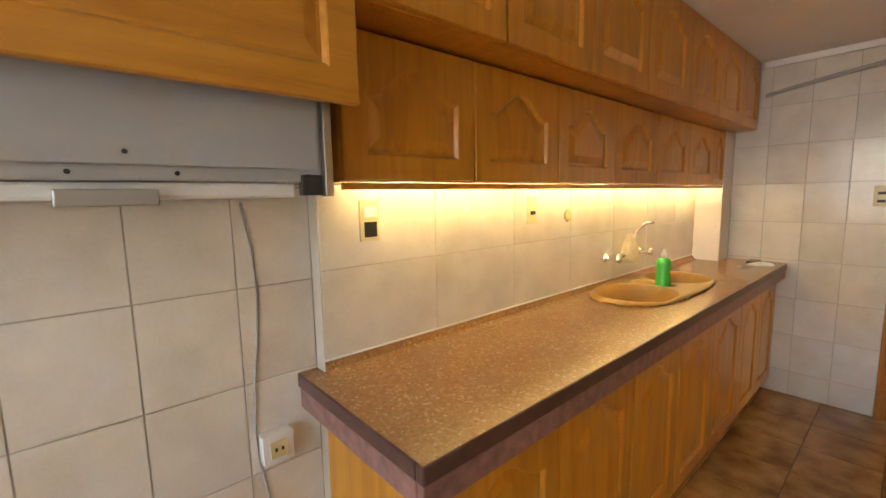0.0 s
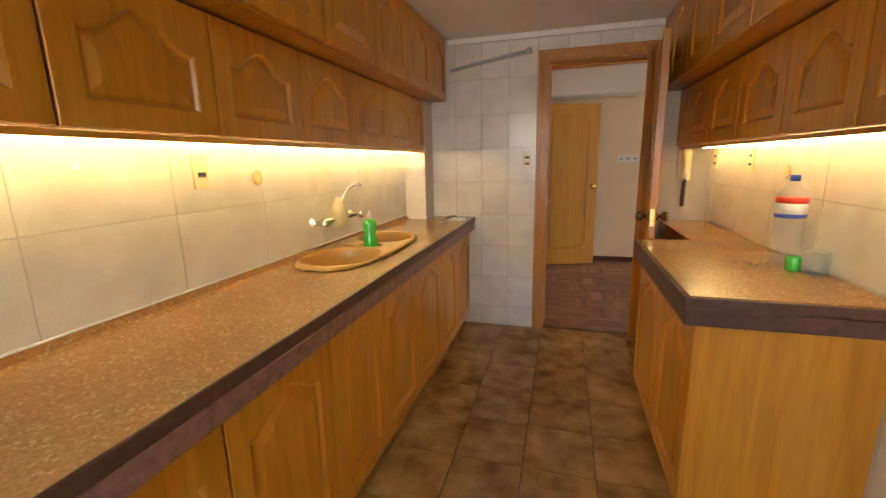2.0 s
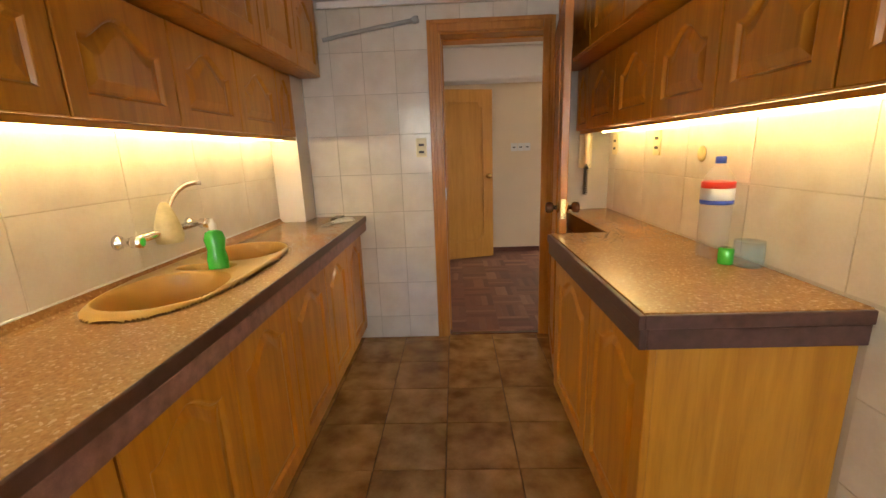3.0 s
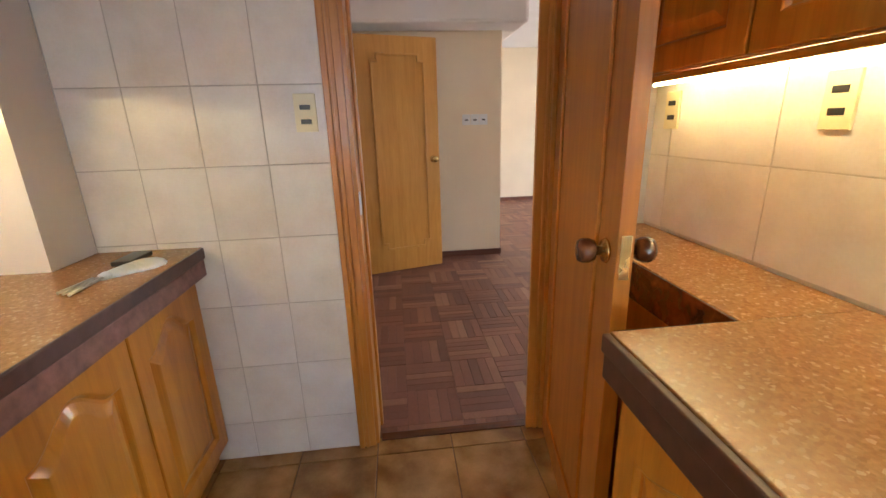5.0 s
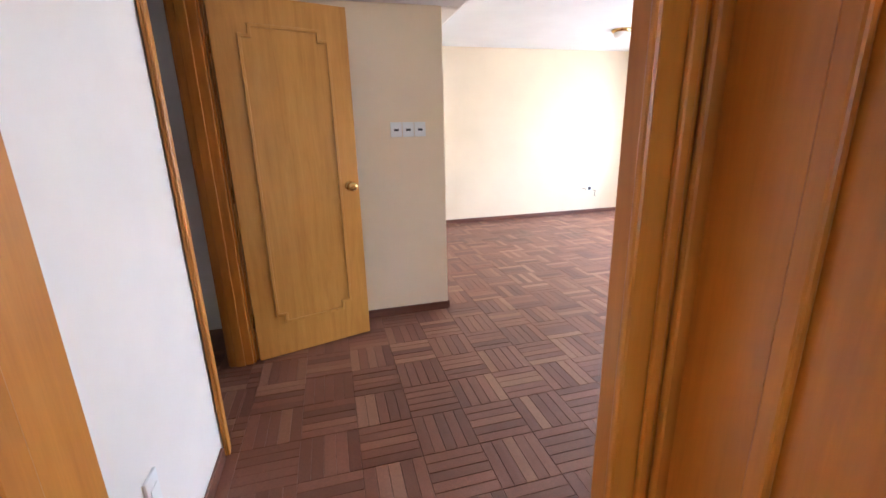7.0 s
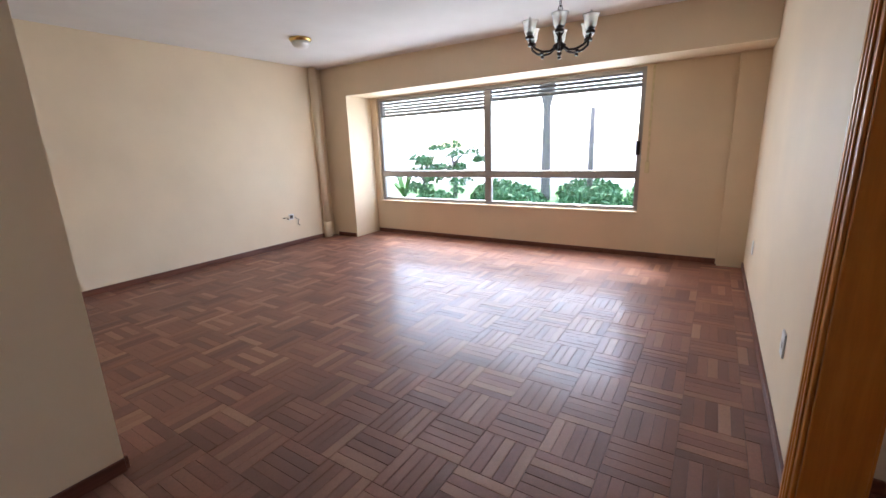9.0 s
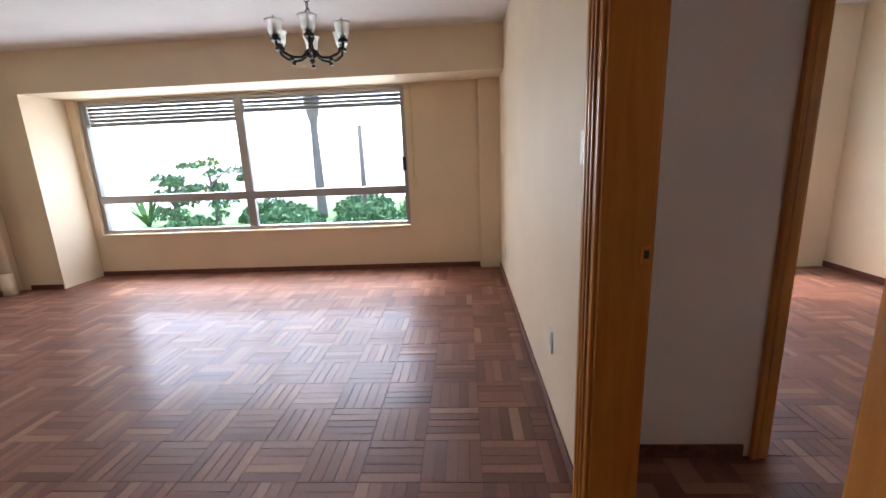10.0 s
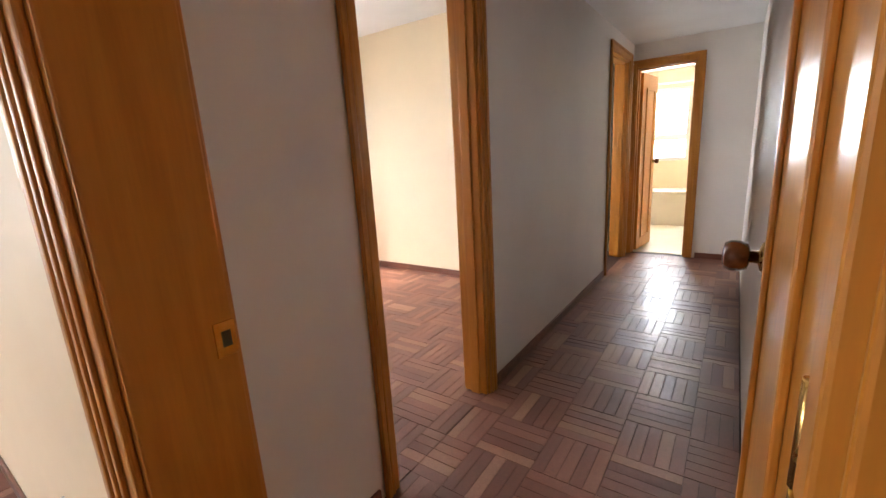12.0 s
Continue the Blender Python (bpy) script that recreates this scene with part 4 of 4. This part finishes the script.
CHX, CHY, CHZ = 4.70, 6.08, 1.93
ch = empty("chandelier", "dark bronze chandelier with frosted tulip shades", "chandelier", (CHX, CHY, CHZ))
bm = bmesh.new()
lathe(bm, [(0.008, 0.0), (0.02, 0.02), (0.012, 0.035), (0.045, 0.06), (0.05, 0.08), (0.02, 0.10), (0.015, 0.14), (0.032, 0.17), (0.02, 0.21), (0.012, 0.25), (0.015, 0.26)], 18)
part("stem", bm, BRONZE, ch)
for k in range(5):
    i, zc = k, 0.285 + k * 0.045
    bm = bmesh.new()
    pts = [Vector((0.017 * math.cos(t), 0, 0.027 * math.sin(t))) for t in (2 * math.pi * j / 12 for j in range(13))]
    r = Matrix.Rotation(radians(90 * (k % 2)), 3, 'Z')
    pipe(bm, [r @ p + Vector((0, 0, zc)) for p in pts], 0.0035, 6)
    part("chain_link", bm, BRONZE, ch)
for k in range(6):
    ang = 2 * math.pi * k / 6 + 0.3
    c, s = math.cos(ang), math.sin(ang)
    bm = bmesh.new()
    prof = [(0.03, 0.07), (0.08, 0.035), (0.14, 0.03), (0.20, 0.05), (0.245, 0.085), (0.25, 0.12)]
    pipe(bm, [(r * c, r * s, z) for r, z in prof], [0.011, 0.009, 0.010, 0.009, 0.009, 0.010], 8)
    lathe(bm, [(0.012, -0.012), (0.016, 0.0), (0.008, 0.01)], 10, pose(0.15 * c, 0.15 * s, 0.018))
    part("arm", bm, BRONZE, ch)
    bm = bmesh.new()
    lathe(bm, [(0.03, 0.115), (0.034, 0.13), (0.02, 0.14), (0.022, 0.16)], 12, pose(0.25 * c, 0.25 * s, 0))
    part("cup", bm, BRONZE, ch)
    bm = bmesh.new()
    lathe(bm, [(0.028, 0.142), (0.042, 0.165), (0.046, 0.195), (0.052, 0.225), (0.062, 0.24), (0.058, 0.24), (0.046, 0.22), (0.040, 0.19), (0.026, 0.15)], 18, pose(0.25 * c, 0.25 * s, 0))
    part("shade", bm, FROST, ch, "frosted tulip glass shade")
    bm = bmesh.new()
    lathe(bm, [(0.01, 0.145), (0.012, 0.19), (0.011, 0.24), (0.004, 0.27)], 10, pose(0.25 * c, 0.25 * s, 0))
    part("bulb", bm, WPLAS, ch, "candle bulb")

# ---- bathroom ----
tub = empty("bathtub_ledge", "pale built-in bathtub apron under the window", "bathtub")
boxpart("apron", (2.2, 3.6, -2.2, -2.12, 0, 0.46), TUB, tub, bev=0.005)
boxpart("rim", (2.2, 3.6, -2.6, -2.10, 0.46, 0.51), TUB, tub, bev=0.012)
bm = bmesh.new()
pipe(bm, [(2.2, -2.15, 2.02), (3.6, -2.15, 2.02)], 0.012, 10)
tagged(part("curtain_rail", bm, STEEL), "thin shower curtain rail below the ceiling", "rail")
bm = bmesh.new()
pipe(bm, [(3.59, -1.9, 1.85), (3.45, -1.9, 1.88), (3.36, -1.9, 1.83)], 0.012, 10)
lathe(bm, [(0.012, 0.02), (0.05, 0.0), (0.05, -0.01)], 16, pose(3.35, -1.9, 1.82))
tagged(part("shower_head", bm, CHROME), "chrome shower head on a short arm", "shower")

# ---- garden outside ----
GZ = -1.0
structure("ground", [(-400, 6.45, -400, -2.9, GZ - 0.3, GZ), (6.5, 900, -500, 500, GZ - 0.3, GZ)], PAVE, "pale paved ground outside")
bm = bmesh.new()
box(bm, 10, 24, 2, 30, GZ, GZ + 0.03)
tagged(part("lawn", bm, GRASS), "green lawn outside the window", "lawn", kind="stuff")
rng = random.Random(5)


def leaf_clump(bm, c, r, n, size):
    for _ in range(n):
        d = Vector((rng.gauss(0, 1), rng.gauss(0, 1), rng.gauss(0, 0.8)))
        d.normalize()
        p = c + Vector((d.x * r[0], d.y * r[1], abs(d.z) * r[2] if r[2] > 0 else 0)) * (0.72 + 0.33 * rng.random())
        s = size * (0.6 + 0.8 * rng.random())
        q = Euler((rng.random() * 6, rng.random() * 6, rng.random() * 6)).to_matrix()
        vs = [bm.verts.new(p + q @ Vector(k)) for k in ((-s, 0, 0), (0, -s * 0.5, 0.02), (s, 0, 0), (0, s * 0.5, 0.02))]
        bm.faces.new(vs)


def bush(x, y, r, h):
    root = empty("bush", "rounded clipped green garden bush", "bush", group="garden bushes")
    bm = bmesh.new()
    leaf_clump(bm, Vector((x, y, GZ + 0.05)), (r, r, h), 900, 0.11)
    part("crown", bm, BUSH, root)
    bm = bmesh.new()
    pipe(bm, [(x, y, GZ), (x + 0.03, y, GZ + h * 0.7)], [0.08, 0.03], 7)
    part("trunk", bm, BARK, root)


for x, y, r, h in ((14, 6.2, 1.0, 0.95), (15.5, 8.3, 1.2, 1.05), (13.5, 10.0, 0.9, 0.9), (16, 11.2, 1.1, 1.0), (18, 12.8, 1.2, 1.1), (14, 13.5, 0.9, 0.95), (19, 6.5, 1.3, 1.2), (20, 9.5, 1.3, 1.0)):
    bush(x, y, r, h * 0.72)


def garden_tree(x, y, h, spread):
    root = empty("tree", "small leafy garden tree with uneven crown", "tree")
    bm = bmesh.new()
    pipe(bm, [(x, y, GZ), (x + 0.1, y, GZ + h * 0.4), (x, y + 0.1, GZ + h * 0.8)], [0.14, 0.09, 0.04], 8)
    for k in range(6):
        a_ = k * 1.05
        pipe(bm, [(x, y, GZ + h * (0.35 + 0.06 * k)), (x + spread * 0.6 * math.cos(a_), y + spread * 0.6 * math.sin(a_), GZ + h * (0.5 + 0.07 * k))], [0.05, 0.015], 6)
    part("trunk", bm, BARK, root)
    bm = bmesh.new()
    for k in range(26):
        c = Vector((x + rng.uniform(-spread, spread), y + rng.uniform(-spread, spread), GZ + h * rng.uniform(0.15, 0.95)))
        leaf_clump(bm, c, (0.3, 0.3, 0.25), 60, 0.075)
    part("crown", bm, BUSH, root)


garden_tree(16.5, 14.2, 2.5, 1.0)
garden_tree(16.8, 16.0, 1.9, 0.6)
pl = empty("agave_plant", "spiky pale green agave plant", "plant")
for k in range(16):
    a_ = k * 2.4
    bm = bmesh.new()
    d = Vector((math.cos(a_), math.sin(a_), 0))
    n = Vector((-d.y, d.x, 0))
    o = Vector((17.0, 17.3, GZ + 0.02))
    up = 0.5 + 0.5 * (k % 4) / 3
    p = [o - n * 0.06, o + n * 0.06, o + d * 0.5 + n * 0.07 + Vector((0, 0, up)), o + d * 0.9 + Vector((0, 0, up * 1.2)), o + d * 0.5 - n * 0.07 + Vector((0, 0, up))]
    bm.faces.new([bm.verts.new(q) for q in p])
    part("leaf", bm, GRASS, pl)
palm = empty("palm_tree", "tall palm with slim grey trunk", "palm")
bm = bmesh.new()
lathe(bm, [(0.2 - 0.006 * k + (0.012 if k % 2 else 0), k * 0.3) for k in range(13)] + [(0.22, 4.0), (0.31, 4.5), (0.33, 5.2), (0.36, 6.2), (0.38, 7.0), (0.2, 7.3)], 14, pose(18.0, 10.75, GZ))
part("trunk", bm, BARK, palm)
for k in range(14):
    a_ = k * 2 * math.pi / 14
    bm = bmesh.new()
    for j in range(24):
        t = j / 24
        c = Vector((18.0 + 2.6 * t * math.cos(a_), 10.75 + 2.6 * t * math.sin(a_), GZ + 7.0 + 1.2 * t - 2.4 * t * t))
        for s in (-1, 1):
            n = Vector((-math.sin(a_), math.cos(a_), -0.4)) * s * 0.5 * (1 - t * 0.6)
            bm.faces.new([bm.verts.new(c), bm.verts.new(c + Vector((0.05, 0.05, 0))), bm.verts.new(c + n)])
    part("frond", bm, BUSH, palm)
post = empty("lamp_post", "slim weathered grey post in the garden", "post")
bm = bmesh.new()
pipe(bm, [(17, 8.75, GZ), (17, 8.75, 2.45)], [0.11, 0.08], 12)
part("pole", bm, BARK, post)
house = empty("apartment_building", "pale low apartment building across the street", "building")
boxpart("wall", (70, 82, -20, 14, GZ, 9), FACADE, house)
boxpart("roof", (69.5, 82.5, -20.5, 14.5, 9, 9.5), PAVE, house)
for yy in range(-16, 13, 5):
    for zz in (1.0, 4.2):
        boxpart("window", (69.9, 70.0, yy, yy + 2, zz, zz + 1.6), ALU, house)

# ---- parquet, tiles and floor tiles ----
def strip_mesh(lx, ly, h, material, name, bev=0.0015):
    bm = bmesh.new()
    t = [(-lx / 2 + bev, -ly / 2 + bev), (lx / 2 - bev, -ly / 2 + bev), (lx / 2 - bev, ly / 2 - bev), (-lx / 2 + bev, ly / 2 - bev)]
    b_ = [(-lx / 2, -ly / 2), (lx / 2, -ly / 2), (lx / 2, ly / 2), (-lx / 2, ly / 2)]
    vt = [bm.verts.new((x, y, h)) for x, y in t]
    vm = [bm.verts.new((x, y, h - bev)) for x, y in b_]
    vb = [bm.verts.new((x, y, 0)) for x, y in b_]
    bm.faces.new(vt)
    for i in range(4):
        j = (i + 1) % 4
        bm.faces.new((vm[i], vm[j], vt[j], vt[i]))
        bm.faces.new((vb[i], vb[j], vm[j], vm[i]))
    bm.faces.new(list(reversed(vb)))
    return mesh_of(name, bm, material)


B, NS = 0.25, 5
SW = B / NS
GAP = 0.001
floor_ob = bpy.data.objects["floor"]
mesh_x = strip_mesh(B - GAP, SW - GAP, 0.008, PARQ_OBJ, "strip")
mesh_y = strip_mesh(SW - GAP, B - GAP, 0.008, PARQ_OBJ, "strip")
areas = [(0.44, 6.28, 4.44, 9.95), (2.08, 3.145, -0.2, 4.44), (3.145, 5.9, 1.39, 4.44), (-1.1, 0.44, 5.3, 7.1)]
verts, faces = [], []
prng = random.Random(2)
for n_, (ax0, ax1, ay0, ay1) in enumerate(areas):
    i0, j0 = math.floor(ax0 / B), math.floor(ay0 / B)
    for i in range(i0, math.ceil(ax1 / B)):
        for j in range(j0, math.ceil(ay1 / B)):
            along_x = (i + j) % 2 == 0
            for k in range(NS):
                if along_x:
                    x0, x1, y0, y1 = i * B, i * B + B, j * B + k * SW, j * B + k * SW + SW
                else:
                    x0, x1, y0, y1 = i * B + k * SW, i * B + k * SW + SW, j * B, j * B + B
                x0, x1, y0, y1 = max(x0, ax0), min(x1, ax1), max(y0, ay0), min(y1, ay1)
                if x1 - x0 < 0.006 or y1 - y0 < 0.006:
                    continue
                lift = prng.uniform(-0.0008, 0.0006)
                whole = abs((x1 - x0) * (y1 - y0) - B * SW) < 1e-5
                if whole and n_ == 0 and 1.0 <= x0 and x1 <= 2.76 and 4.74 <= y0 and y1 <= 6.3:
                    ob = new("strip", mesh_x if along_x else mesh_y)
                    ob.location = ((x0 + x1) / 2, (y0 + y1) / 2, -0.008 + lift)
                    ob.parent = floor_ob
                    continue
                g, v0 = GAP / 2, len(verts)
                bv = 0.0009
                z = lift
                tx = prng.uniform(-0.0006, 0.0006)
                verts += [(x0 + g + bv, y0 + g + bv, z + tx), (x1 - g - bv, y0 + g + bv, z + tx), (x1 - g - bv, y1 - g - bv, z - tx), (x0 + g + bv, y1 - g - bv, z - tx),
                          (x0 + g, y0 + g, z - bv), (x1 - g, y0 + g, z - bv), (x1 - g, y1 - g, z - bv), (x0 + g, y1 - g, z - bv),
                          (x0 + g, y0 + g, -0.008), (x1 - g, y0 + g, -0.008), (x1 - g, y1 - g, -0.008), (x0 + g, y1 - g, -0.008)]
                faces.append((v0, v0 + 1, v0 + 2, v0 + 3))
                for e in range(4):
                    f_ = (e + 1) % 4
                    faces.append((v0 + 4 + e, v0 + 4 + f_, v0 + f_, v0 + e))
                    faces.append((v0 + 8 + e, v0 + 8 + f_, v0 + 4 + f_, v0 + 4 + e))
me = bpy.data.meshes.new("parquet_field")
me.from_pydata(verts, [], faces)
me.materials.append(PARQ)
pf = new("parquet_field", me)
pf.parent = floor_ob
tagged(pf, "basket-weave parquet strips", kind="stuff")

TW, TH = 0.205, 0.252


def wall_tiles(parent, plane, face, u0, u1, z0, z1, us, zs, sign, tw=TW):
    """Tiles on a wall; plane 'x' (u runs along y) or 'y' (u runs along x); us, zs: one joint's place."""
    cache = {}
    a_ = us + math.floor((u0 - us) / tw) * tw
    while a_ < u1 - 0.01:
        c = zs + math.floor((z0 - zs) / TH) * TH
        while c < z1 - 0.01:
            p, q, r, s = max(a_, u0), min(a_ + tw, u1), max(c, z0), min(c + TH, z1)
            if q - p > 0.015 and s - r > 0.015:
                key = (round(q - p, 3), round(s - r, 3))
                if key not in cache:
                    cache[key] = strip_mesh(key[0] - 0.003, key[1] - 0.003, 0.006, TILE, "tile", 0.001)
                ob = new("tile", cache[key])
                mid = ((p + q) / 2, (r + s) / 2)
                if plane == 'y':
                    ob.matrix_world = Matrix(((1, 0, 0, mid[0]), (0, 0, sign, face), (0, 1, 0, mid[1]), (0, 0, 0, 1)))
                else:
                    ob.matrix_world = Matrix(((0, 0, sign, face), (1, 0, 0, mid[0]), (0, 1, 0, mid[1]), (0, 0, 0, 1)))
                ob.parent = parent
            c += TH
        a_ += tw


wall_tiles(wall_cross, 'y', YK, -0.262, 0.544, 0.0, KC, 0.34, 0.92, -1)
wall_tiles(wall_cross, 'y', YK, 0.544, 1.70, 2.092, KC, 0.34, 0.92, -1)
wall_tiles(wall_niche, 'x', -0.486, -1.0, 1.363, 0.0, KC, 0.955, 1.16, 1, 0.212)
wall_tiles(wall_sink, 'x', -0.436, 1.367, 4.208, 0.905, 1.42, 1.367, 1.185, 1, 0.41)
wall_tiles(wall_right, 'x', 1.706, 1.0, 4.408, 0.9, 1.41, 2.66, 1.16, -1, 0.41)
wall_tiles(wall_right, 'x', 1.706, 1.0, 2.58, 0.0, 0.9, 2.66, 1.16, -1, 0.41)
wall_tiles(wall_right, 'x', 1.706, 1.0, 2.08, 1.41, KC, 2.66, 1.16, -1, 0.41)
FT = 0.31
fk = bpy.data.objects["floor_kitchen"]
fmesh = {}
for i in range(-2, 6):
    for j in range(-4, 15):
        x0, x1, y0, y1 = max(i * FT, -0.48), min(i * FT + FT, 1.7), max(j * FT, -1.4), min(j * FT + FT, 4.44)
        if x1 - x0 < 0.02 or y1 - y0 < 0.02:
            continue
        key = (round(x1 - x0, 3), round(y1 - y0, 3))
        if key not in fmesh:
            fmesh[key] = strip_mesh(key[0] - 0.004, key[1] - 0.004, 0.006, FTILE, "floor_tile", 0.0015)
        ob = new("floor_tile", fmesh[key])
        ob.location = ((x0 + x1) / 2, (y0 + y1) / 2, -0.006)
        ob.parent = fk
